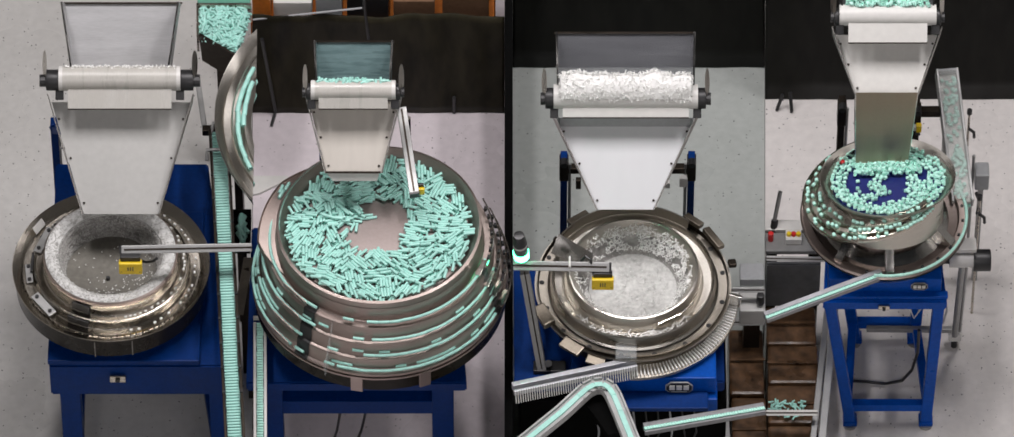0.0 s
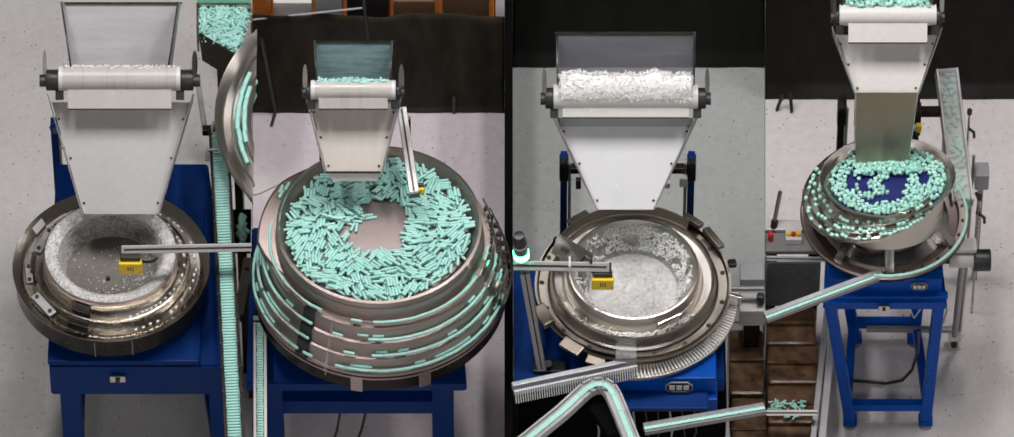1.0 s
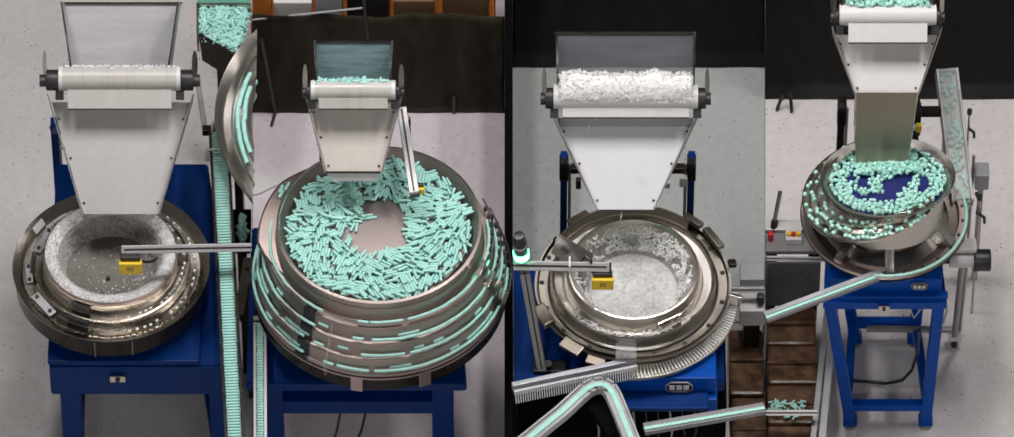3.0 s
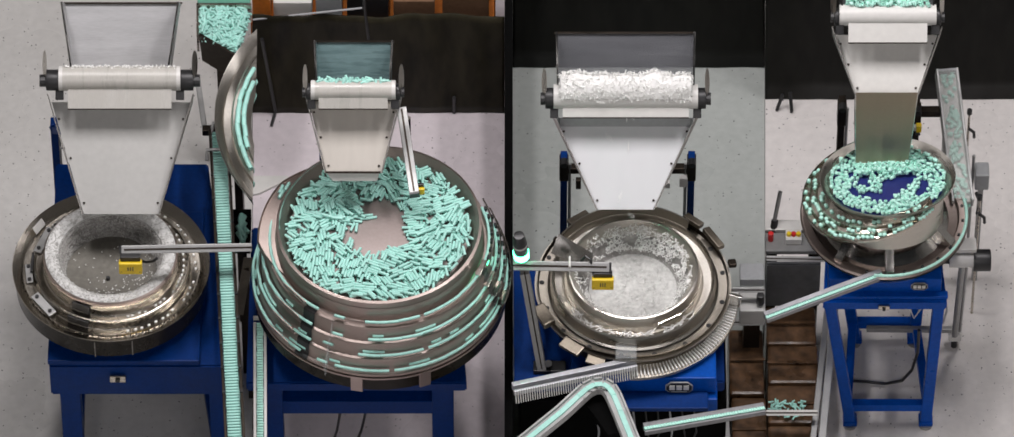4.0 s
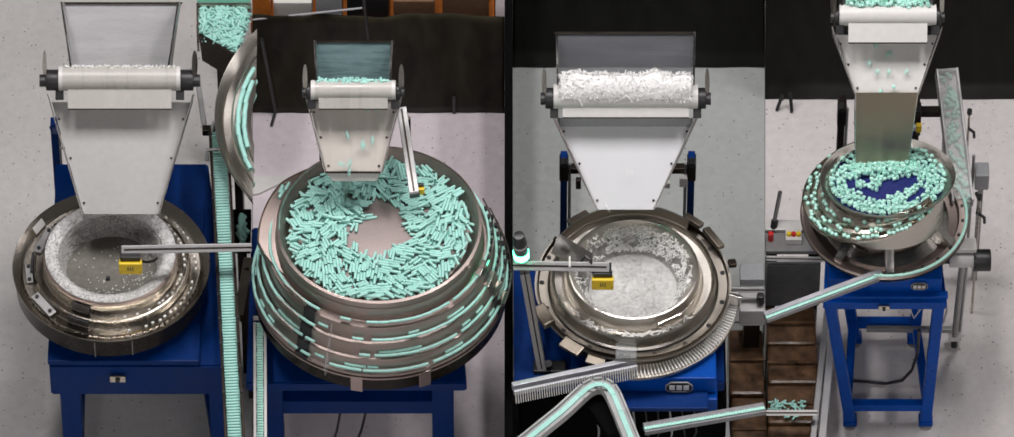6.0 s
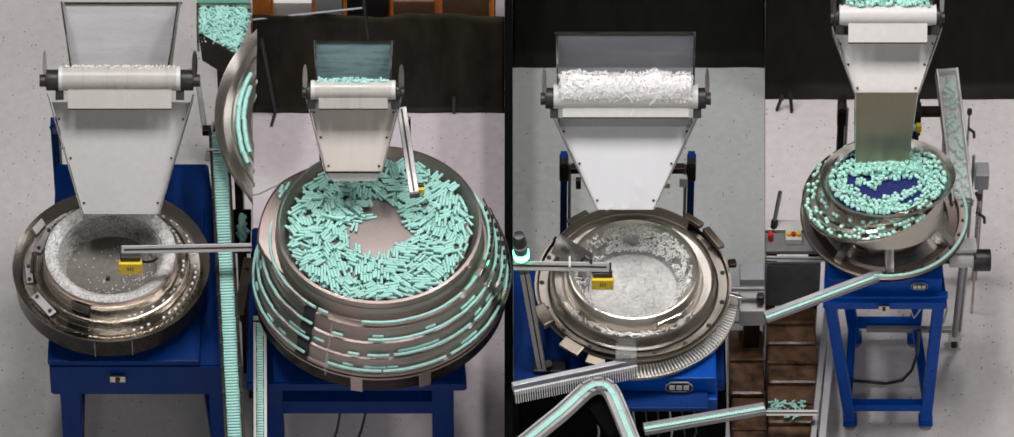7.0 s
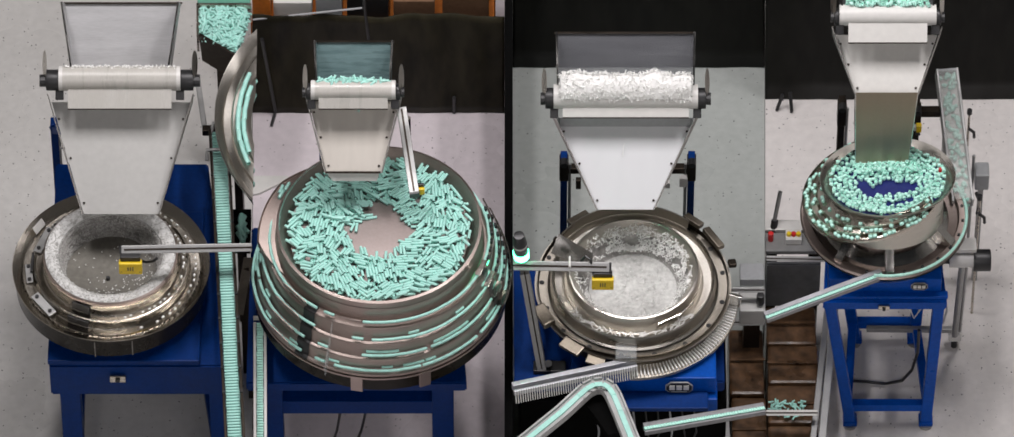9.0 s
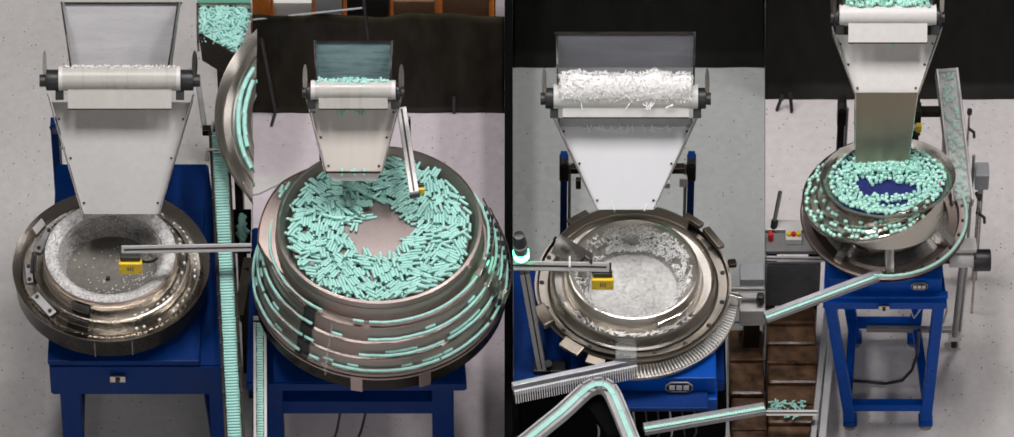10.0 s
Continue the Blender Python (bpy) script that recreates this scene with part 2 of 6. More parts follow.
slab("floor_1", [(-6, -9, 0), (-1.02, -9, 0), (-0.9593, -1.216, 0), (-1.012, 1.265, 0), (-1.09, 6, 0), (-6, 6, 0)], FLOOR_A, "grey speckled epoxy factory floor")
slab("floor_2", [(-1.015, -9, 0), (0, -9, 0), (0, 6, 0), (-1.085, 6, 0), (-1.01, 1.265, 0), (-0.9574, -1.216, 0)], FLOOR_B, "pale pinkish epoxy factory floor")
slab("floor_3", [(0.004, -9, 0), (1.02, -9, 0), (0.9703, -1.216, 0), (1.023, 1.265, 0), (1.09, 6, 0), (0.004, 6, 0)], FLOOR_C, "cool grey speckled epoxy floor")
slab("floor_4", [(1.025, -9, 0), (6, -9, 0), (6, 6, 0), (1.095, 6, 0), (1.025, 1.265, 0), (0.9722, -1.216, 0)], FLOOR_D, "warm grey speckled epoxy floor")


def wall(name, c, s):
    return tagged(part(name, boxes((c, s)), WALL), "plain grey hall wall", "wall", kind="structure")


wall("wall_north", (0, 4.6, 3.6), (12.2, 0.2, 7.4))
# Unseen wall, made paler than the others to brighten reflections in the steel.
tagged(part("wall_south", boxes(((0, -9.1, 3.6), (12.2, 0.2, 7.4))), mat("pale_reflector", (0.62, 0.61, 0.59), 0.8, 0, 0.1, 2, 30, 0.05)), "unseen pale wall added for the steel to reflect", "wall", kind="structure")
wall("wall_west", (-6.1, -1.5, 3.6), (0.2, 12, 7.4))
wall("wall_east", (6.1, -1.5, 3.6), (0.2, 12, 7.4))
tagged(part("ceiling", boxes(((0, 1.4, 7.2), (12.0, 6.2, 0.1))), WALL), "plain grey hall ceiling", "ceiling", kind="structure")
# Added panel: stands for the plain black bar between the two middle views.
tagged(part("divider", boxes((((0.0063, 0.0016, 0)[0], 0, 0.32), (0.03127, 5.2, 0.64))), RUBBER), "matt black panel added as the bar between two bays", "divider", kind="structure")


def curtain(name, x0, x1, y, z0, z1, material, label, folds=9, lean=0.0, x0t=None, x1t=None, sag=0.0):
    """A hanging sheet with soft folds and a hem."""
    bm = bmesh.new()
    nx, nz = 90, 14
    x0t, x1t = x0 if x0t is None else x0t, x1 if x1t is None else x1t
    grid = []
    for j in range(nz + 1):
        v = j / nz
        row = []
        for i in range(nx + 1):
            u = i / nx
            w = (0.012 - 0.009 * v) * math.sin(u * folds * 6.28 + 2.0 * math.sin(u * 5)) + 0.02 * noise.noise(Vector((u * 6, v * 2, y)))
            edge = sag * (1 - v) * noise.noise(Vector((u * 4, 3.1, y)))
            row.append(bm.verts.new(((x0 + (x0t - x0) * v) * (1 - u) + (x1 + (x1t - x1) * v) * u, y + w * (0.08 + 0.92 * v) + lean * v, z0 + (z1 - z0) * v + edge)))
        grid.append(row)
    for a, b in zip(grid, grid[1:]):
        for i in range(nx):
            bm.faces.new((a[i], a[i + 1], b[i + 1], b[i]))
    o = part(name, bm, material, smooth=True)
    so = o.modifiers.new("thickness", "SOLIDIFY")
    so.thickness = 0.006
    return tagged(o, label, "curtain", kind="structure")


CURT2 = (-0.9952, 0.5431, 0)
CURT2B = (-0.0101, 0.5665, 0)
curtain("curtain_2", CURT2[0], CURT2B[0], CURT2[1], 0.004, 0.575, CURTAIN_B, "creased black plastic curtain reaching the floor", 7, 0.0, (-0.9818, 0.56, 0.5457)[0], (-0.01, 0.56, 0.5457)[0])
C3A = (0.0229, 0.7781, 0)
C3B = (1.013, 0.7646, 0)
curtain("curtain_3", C3A[0], C3B[0], C3A[1], 0.004, 1.6, CURTAIN, "smooth black curtain behind the feeder", 5, 0.0, None, (0.9746, 0.765, 1.541)[0])
C4A = (1.011, 0.6133, 0)
curtain("curtain_4", C4A[0], 2.3, C4A[1], 0.004, 1.6, CURTAIN, "matt black curtain behind the feeder", 6, 0.0, (0.9721, 0.61, 1.54)[0])


# ---- hoppers: bin, belt head and sloping chute; local x across, y up the slope, z off the chute's face ----
DOWN = Vector((0, -0.6428, -0.7660))


def hopper(origin, label, top, bottom, length, belt, lip, roller_y, roller_r, bin_w0, bin_w1, bin_h, lip_y, bin_material, wall_h=0.05, chute_material=None, hub=0.06, belt_material=None):
    """top, bottom, belt, lip, bin_w*: half widths; length of the chute."""
    h = thing("belt_hopper", Matrix.Translation(origin) @ pose(0, 0, 0, 40, 0, 0), label, "hopper", "belt hoppers")
    cm = chute_material or PLATE
    part("chute", plate([(-top, 0.02, 0), (-bottom, -length, 0), (bottom, -length, 0), (top, 0.02, 0)], 0.004, (0, 0, -1)), cm, h)
    for s in (-1, 1):
        a, b = Vector((s * (top + (top - bottom) / length * 0.02), 0.02, 0)), Vector((s * bottom, -length, 0))
        lean = Vector((s * 0.10, 0, 1)).normalized()
        part("side_wall", plate([a - Vector((0, 0, 0.01)), b - Vector((0, 0, 0.01)), b + lean * wall_h * 0.5, a + lean * wall_h + Vector((0, 0.03, 0))], 0.004, (s, 0, 0)), EDGE, h)
        for t in (0.15, 0.5, 0.9):
            p = a.lerp(b, t) + Vector((-s * 0.014, 0, 0.0))
            part("screw", cyl(bmesh.new(), p, p + Vector((0, 0, 0.004)), 0.0045, seg=8), STEEL_DARK, h)
    # belt head
    ry, rr = roller_y, roller_r
    bm = bmesh.new()
    n = 28
    prof = []
    for i in range(n):
        a = radians(-110 + 270 * i / (n - 1))
        prof.append((ry + rr * math.sin(a), 0.085 + rr * math.cos(a)))
    prof = prof + [(ry + rr * 0.6, -0.25), (ry - rr * 0.8, -0.25)]
    L = [bm.verts.new((-belt, y, z)) for y, z in prof]
    R = [bm.verts.new((belt, y, z)) for y, z in prof]
    for i in range(len(prof)):
        j = (i + 1) % len(prof)
        bm.faces.new((L[i], L[j], R[j], R[i]))
    bm.faces.new(L)
    bm.faces.new(R[::-1])
    part("belt", bm, belt_material or BELT, h, "white conveyor belt over its head roller", True)
    part("scraper", plate([(-lip, lip_y, 0.098), (lip, lip_y, 0.098), (lip, ry - rr * 0.7, 0.108), (-lip, ry - rr * 0.7, 0.108)], 0.003, (0, 0, -1)), belt_material or PLATE, h)
    part("scraper_edge", boxes(((0, lip_y - 0.002, 0.093), (2 * lip, 0.005, 0.006))), STEEL_DARK, h)
    for s in (-1, 1):
        bl = part("bearing", cyl(bmesh.new(), (s * (belt + 0.014), ry - 0.006, 0.085), (s * (belt + hub * 0.72), ry - 0.006, 0.085), rr * 0.85, seg=24, bevel=0.004), BLACK, h, smooth=True)
        part("axle_nut", cyl(bmesh.new(), (s * (belt + hub * 0.72), ry - 0.008, 0.085), (s * (belt + hub), ry - 0.008, 0.085), rr * 0.5, seg=12), BLACK, bl)
        part("roller_collar", cyl(bmesh.new(), (s * (belt - 0.001), ry, 0.085), (s * (belt + 0.014), ry, 0.085), rr * 1.0, seg=24), BELT, h, smooth=True)
        part("bracket", boxes(((s * (belt + 0.012), ry - rr - 0.016, 0.085), (0.03, 0.035, 0.02)), bevel=0.003), BLACK, h)
        ear = []
        for k in range(20):
            a = 2 * math.pi * k / 20
            ear.append((s * (belt + hub * 0.78) + 0.0095 * math.cos(a), ry + rr + 0.006 + 0.052 * math.sin(a), 0.10 - 0.03 * math.cos(a) * s))
        part("ear_plate", plate(ear, 0.006, (0, 0, -1)), STEEL_SATIN, h, "rounded steel guard plate")
    # bin
    y0, y1 = ry + rr, ry + rr + bin_h
    back, front = -0.10, 0.10
    part("bin_back", plate([(-bin_w0, y0 - 0.05, back), (bin_w0, y0 - 0.05, back), (bin_w1, y1, back), (-bin_w1, y1, back)], 0.004, (0, 0, -1)), bin_material, h)
    for s in (-1, 1):
        part("bin_side", plate([(s * bin_w0, y0 - 0.05, back), (s * bin_w0, y0 - 0.01, front), (s * bin_w1, y1, front * 0.9), (s * bin_w1, y1, back)], 0.004, (s, 0, 0)), bin_material, h)
        part("bin_edge", beam(bmesh.new(), (s * (bin_w0 + 0.003), y0 - 0.02, front), (s * (bin_w1 + 0.003), y1, front * 0.9), 0.007, 0.007), STEEL_BRIGHT, h)
    part("bin_rim", boxes(((0, y1, back), (2 * bin_w1 + 0.02, 0.007, 0.02))), STEEL_DARK, h)
    return h


FROST_GREY = mat("frosted_grey_panel", (0.385, 0.385, 0.39), 0.4, 0, 0.12, 5, 30, 0.05, (1, 8, 1))
BELT_CREAM = mat("cream_belt", (0.47, 0.455, 0.42), 0.32, 0, 0.10, 4, 60, 0.03, (6, 1, 1))
SMOKED = mat("smoked_panel", (0.10, 0.105, 0.11), 0.2, 0, 0.2, 5, 30, 0.03, (1, 8, 1))
TINTED = mat("grey_tinted_clear_panel", (0.17, 0.175, 0.19), 0.25, 0, 0.15, 5, 30, 0.03, (1, 8, 1), alpha=0.45)
PLATE_COOL = mat("cool_white_plate", (0.66, 0.67, 0.685), 0.36, 0, 0.03, 2, 14, 0.02, (1, 0.4, 1))
TEAL_PANEL = mat("greenish_smoked_panel", (0.10, 0.16, 0.165), 0.3, 0, 0.25, 9, 30, 0.05, (1, 8, 1))
H1 = hopper((-1.421, -0.6082, 1.36), "white sloping chute with belt head and grey bin", 0.2549, 0.1371, 0.392, 0.2092, 0.19, 0.1058, 0.04569, 0.1732, 0.2116, 0.2357, -0.00481, FROST_GREY, hub=0.085, chute_material=PLATE_GREY, belt_material=BELT_CREAM)
H2 = hopper((-0.5575, -0.8297, 1.62), "white sloping chute with belt head and smoked bin", 0.1635, 0.0986, 0.2405, 0.1395, 0.1251, 0.06012, 0.03607, 0.1299, 0.1371, 0.1443, -0.007215, TEAL_PANEL, hub=0.045, chute_material=PLATE_WARM, belt_material=BELT_CREAM)
H3 = hopper((0.4349, -0.6836, 1.36), "wide white sloping chute with smoked clear bin", 0.2549, 0.101, 0.3175, 0.2501, 0.2309, 0.0962, 0.04569, 0.2453, 0.2501, 0.1924, 0.0205, TINTED, hub=0.062, chute_material=PLATE_COOL)
H4 = hopper((1.395, -0.4457, 1.55), "white sloping chute with belt head over the feeder", 0.1876, 0.113, 0.1972, 0.1635, 0.1443, 0.09139, 0.03848, 0.1635, 0.1683, 0.1443, -0.00962, SMOKED, hub=0.045)
# Grey strip draws the shadow band between scraper and chute.
part("backing_strip", plate([(-0.2405, 0.0200, 0.03), (0.2405, 0.0200, 0.03), (0.2405, -0.0125, 0.006), (-0.2405, -0.0125, 0.006)], 0.003, (0, 0, -1)), GREY, H3, "grey strip standing for the shade below the scraper")
part("drop_chute", plate([(-0.113, -0.1924, 0.03), (-0.1058, -0.457, -0.17), (0.08658, -0.457, -0.17), (0.113, -0.1924, 0.03)], 0.004, (0, 0, -1)), SHEET, H4, "plain satin steel drop chute", False)
for s, a, b in ((-1, -0.113, -0.1058), (1, 0.113, 0.08658)):
    part("drop_side", plate([(a, -0.1924, 0.034), (b, -0.457, -0.166), (b, -0.457, -0.24), (a, -0.1924, -0.05)], 0.003, (s, 0, 0)), STEEL_BRIGHT, H4)
part("outlet_lip", plate([(-0.101, -0.2357, 0.008), (0.0962, -0.2357, 0.008), (0.08417, -0.2694, -0.01), (-0.07696, -0.2694, -0.01)], 0.003, (0, 0, 1)), BELT, H2)
part("outlet_edge", boxes(((-0.003, -0.2381, 0.014), (0.202, 0.008, 0.006))), STEEL_DARK, H2)


# ---- bowl feeders ----
def bowl_feeder(origin, label, group="bowl feeders"):
    b = thing("bowl_feeder", Matrix.Translation(origin) @ Matrix.Scale(0.972, 4), label, "bowl feeder", group)
    return b


def sweep(profile, a0, a1, rise, seg=110, reach=None):
    """Carries the profile of (radius, height) round z while its height follows rise(angle), its radius reach(radius, angle)."""
    bm = bmesh.new()
    rings = []
    for i in range(seg + 1):
        a = radians(a0 + (a1 - a0) * i / seg)
        rings.append([bm.verts.new(((reach(r, a) if reach else r) * math.cos(a), (reach(r, a) if reach else r) * math.sin(a), z + rise(a))) for r, z in profile])
    for a, b in zip(rings, rings[1:]):
        for k in range(len(profile) - 1):
            bm.faces.new((a[k], b[k], b[k + 1], a[k + 1]))
    return bm


def tier_rise(a):
    """The spiral tier climbs from the base on one side to the pan's edge on the other."""
    return 0.140 + 0.088 * math.cos(a + radians(35))


def tier_reach(r, a):
    """The tracks run together where they meet the pan."""
    f = min(1.0, max(0.0, (math.degrees(a) - 225) / 90))
    return r - max(0.0, r - 0.215) * 0.72 * f


# feeder with frosted lining
B1 = bowl_feeder((-1.46, -1.014, 0.94), "brushed steel bowl feeder lined with white bits, on a blue table")
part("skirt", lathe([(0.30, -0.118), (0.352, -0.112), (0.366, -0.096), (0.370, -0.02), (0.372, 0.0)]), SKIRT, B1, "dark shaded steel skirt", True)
part("flange", lathe([(0.370, -0.004), (0.376, 0.002), (0.374, 0.006), (0.345, -0.010), (0.336, -0.016), (0.330, -0.016)]), STEEL, B1, "", True)
part("lower_tier", lathe([(0.336, -0.017), (0.302, -0.022), (0.297, -0.018), (0.293, 0.018), (0.288, 0.020), (0.284, 0.017)]), STEEL, B1, "", True)
part("upper_tier", lathe([(0.288, 0.016), (0.262, 0.010), (0.257, 0.014), (0.252, 0.060)]), STEEL, B1, "", True)
part("bowl_rim", lathe([(0.253, 0.058), (0.256, 0.064), (0.254, 0.074), (0.246, 0.079), (0.240, 0.078)]), STEEL_WARM, B1, "", True)
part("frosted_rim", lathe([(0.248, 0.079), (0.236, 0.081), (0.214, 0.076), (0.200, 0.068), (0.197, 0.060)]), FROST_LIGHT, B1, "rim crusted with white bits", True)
ridges = [(0.199, 0.066)]
for k in range(5):
    ridges += [(0.196 - 0.004 * k, 0.054 - 0.018 * k), (0.189 - 0.004 * k, 0.049 - 0.018 * k), (0.191 - 0.004 * k, 0.041 - 0.018 * k)]
part("bowl_lining", lathe(ridges + [(0.168, -0.042)]), FROST_SHADED, B1, "ridged frosted lining coated with white bits", True)
part("bowl_floor", lathe([(0.172, -0.036), (0.10, -0.041), (0.0, -0.042)]), mat("dull_bowl_floor", (0.14, 0.132, 0.112), 0.5, 0, 0.3, 7, 60, 0.1), B1, "dull grey bowl floor", True)
# big stepped cone feeder
B2 = bowl_feeder((-0.4665, -1.106, 0.95), "large stepped conical steel bowl feeder full of mint capsules")
part("pan", lathe([(0.384, 0.300), (0.386, 0.346), (0.376, 0.350), (0.350, 0.306), (0.338, 0.297)], 128), STEEL_WARM, B2, "brushed steel pan", True)
part("pan_floor", lathe([(0.339, 0.297), (0.12, 0.319), (0.0, 0.328)], 96), PAN_FLOOR, B2, "matt steel cone floor of the pan", True)
part("spiral_shelf", sweep([(0.377, 0.285), (0.392, 0.266), (0.452, 0.258), (0.456, 0.266), (0.459, 0.258), (0.455, 0.225)], 116, 208, lambda a: 0.016 * math.cos(2 * (a - 2.5)), 60,
     lambda r, a: 0.377 + (r - 0.377) * min(1.0, 0.35 + (math.degrees(a) - 116) / 45) * min(1.0, (212 - math.degrees(a)) / 30)), STEEL_WARM, B2, "sloping steel shelf where the spiral leaves the pan", True)
tiers = [(0.386, 0.315), (0.392, 0.250), (0.396, 0.246), (0.420, 0.244), (0.423, 0.240), (0.429, 0.184), (0.432, 0.178), (0.441, 0.175), (0.444, 0.171), (0.450, 0.116), (0.453, 0.110), (0.461, 0.107), (0.464, 0.103), (0.469, 0.050), (0.472, 0.044), (0.480, 0.040), (0.482, 0.030), (0.470, 0.02)]
part("tier_cone", lathe(tiers[:5], 128), STEEL_WARM, B2, "", True)
part("tier_cone", lathe(tiers[4:9], 128), STEEL_WARM, B2, "", True)
part("tier_cone", lathe(tiers[8:13], 128), STEEL_WARM, B2, "", True)
part("tier_cone", lathe(tiers[12:], 128), STEEL_WARM, B2, "", True)
part("flange", lathe([(0.470, 0.02), (0.484, 0.022), (0.485, 0.014), (0.476, 0.008)], 128), STEEL_WARM, B2, "", True)
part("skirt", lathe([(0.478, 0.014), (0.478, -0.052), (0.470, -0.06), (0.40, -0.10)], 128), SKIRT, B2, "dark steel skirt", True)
part("drive_base", cyl(bmesh.new(), (0, 0, -0.17), (0, 0, -0.095), 0.36, seg=48), BLACK, B2)
# comb feeder
B3 = bowl_feeder((0.4643, -1.091, 0.95), "bright steel bowl feeder with slotted outlet ring and white rods")
part("skirt", lathe([(0.30, -0.14), (0.33, -0.13), (0.362, -0.012)]), STEEL_DARK, B3, "", True)
part("flange", lathe([(0.36, -0.045), (0.371, -0.040), (0.373, -0.030), (0.322, -0.036), (0.316, -0.036)]), FLANGE_STEEL, B3, "", True)
part("lower_tier", lathe([(0.324, -0.027), (0.316, -0.020), (0.309, 0.024), (0.304, 0.027), (0.300, 0.022), (0.296, 0.000), (0.262, -0.006)]), STEEL_SATIN, B3, "", True)
part("upper_tier", lathe([(0.268, -0.006), (0.262, 0.000), (0.254, 0.040), (0.246, 0.064), (0.240, 0.066), (0.232, 0.056), (0.214, 0.022), (0.210, 0.018)]), STEEL_SATIN, B3, "", True)
part("far_wall", lathe([(0.304, 0.020), (0.318, 0.060), (0.322, 0.062), (0.320, 0.056), (0.308, 0.016)], 60, 48, 148), STEEL_SATIN, B3, "tall brushed back wall", True)
part("bowl_lining", lathe([(0.213, 0.021), (0.192, -0.03), (0.165, -0.05)]), FROST, B3, "frosted lining dusted with white bits", True)
part("bowl_floor", lathe([(0.168, -0.049), (0.08, -0.054), (0.0, -0.055)]), mat("pale_bowl_floor", (0.52, 0.52, 0.50), 0.5, 0, 0.3, 9, 70, 0.1), B3, "pale dusty bowl floor", True)
# small feeder with navy lining
B4 = bowl_feeder((1.399, -0.7895, 0.98), "steel bowl feeder with navy lining and mint caps")
part("base_ring", lathe([(0.245, -0.035), (0.316, -0.030), (0.322, -0.018), (0.316, -0.012), (0.285, -0.012), (0.28, -0.02)]), STEEL_WARM, B4, "", True)
part("lower_cone", lathe([(0.16, -0.12), (0.27, -0.10), (0.320, -0.03)]), STEEL_SATIN, B4, "", True)
part("drum", lathe([(0.245, -0.035), (0.205, -0.01), (0.203, 0.17)]), STEEL_BRIGHT, B4, "bright steel drum", True)
E4 = pose(0.006, 0.0, 0.165, -14, -3, 0)
pan = part("pan", lathe([(0.205, -0.16), (0.212, -0.03), (0.258, 0.030), (0.257, 0.036), (0.251, 0.034), (0.220, 0.004), (0.211, -0.002)]), STEEL_SATIN, B4, "", True)
pan.matrix_basis = E4
lin = part("pan_lining", lathe([(0.213, 0.0), (0.19, -0.006), (0.1, -0.008), (0.0, -0.008)]), NAVY, B4, "dark navy lining", True)
lin.matrix_basis = E4
part("track_tier", sweep([(0.215, 0.045), (0.232, 0.034), (0.258, 0.028), (0.262, 0.036), (0.266, 0.014), (0.284, 0.008), (0.288, 0.016), (0.292, -0.006), (0.308, -0.010), (0.313, 0.002), (0.317, -0.004), (0.314, -0.018)], 95, 316, tier_rise, 110, tier_reach), STEEL, B4, "stepped spiral tracks", True)
part("tier_skirt", sweep([(0.313, -0.016), (0.25, -0.05), (0.205, -0.06)], 95, 316, tier_rise, 110, tier_reach), STEEL_DARK, B4, "", True)


# ---- blue tables ----
def table(name, x0, x1, xf0, xf1, yb, yf, ztop, slab_h, label, leg=0.07, inset=0.02, rails=(0.45,), taper=0.0, paint=None, lean=0.0):
    """Steel table: plate top, four legs, low and high rails. xf*: the front corners."""
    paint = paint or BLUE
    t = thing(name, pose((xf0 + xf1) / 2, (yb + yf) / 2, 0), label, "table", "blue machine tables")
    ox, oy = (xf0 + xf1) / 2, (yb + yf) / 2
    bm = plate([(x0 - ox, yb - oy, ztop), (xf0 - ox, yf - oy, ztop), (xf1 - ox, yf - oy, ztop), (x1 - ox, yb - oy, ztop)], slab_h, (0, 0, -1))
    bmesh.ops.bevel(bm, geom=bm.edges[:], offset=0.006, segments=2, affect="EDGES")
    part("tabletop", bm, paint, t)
    tops, feet = {}, {}
    for k, (x, y) in enumerate(((xf0 + inset, yf + inset), (xf1 - inset, yf + inset), (x1 - inset, yb - inset), (x0 + inset, yb - inset))):
        sx = 1 if k in (0, 3) else -1
        a = Vector((x - ox + sx * leg / 2, y - oy + (leg / 2 if k < 2 else -leg / 2), ztop - slab_h))
        b = Vector((a.x + sx * taper + lean, a.y, 0.03))
        tops[k], feet[k] = a, b
        part("leg", beam(bmesh.new(), b, a, leg, leg, (0, 1, 0), 0.004), paint, t)
        foot = part("foot_plate", boxes(((b.x, b.y, 0.022), (leg * 1.25, leg * 1.25, 0.02)), bevel=0.003), paint, t)
        part("levelling_foot", cyl(bmesh.new(), (b.x, b.y - leg * 0.25, 0.0), (b.x, b.y - leg * 0.25, 0.014), leg * 0.6, seg=14), ALU, foot)
    for z in rails:
        f = (z - 0.03) / (ztop - slab_h - 0.03)
        for i, j in ((0, 1), (1, 2), (2, 3), (3, 0)):
            a, b = feet[i].lerp(tops[i], f), feet[j].lerp(tops[j], f)
            part("rail", beam(bmesh.new(), a, b, leg * 0.75, leg * 0.9, (0, 0, 1), 0.003), paint, t)
    return t


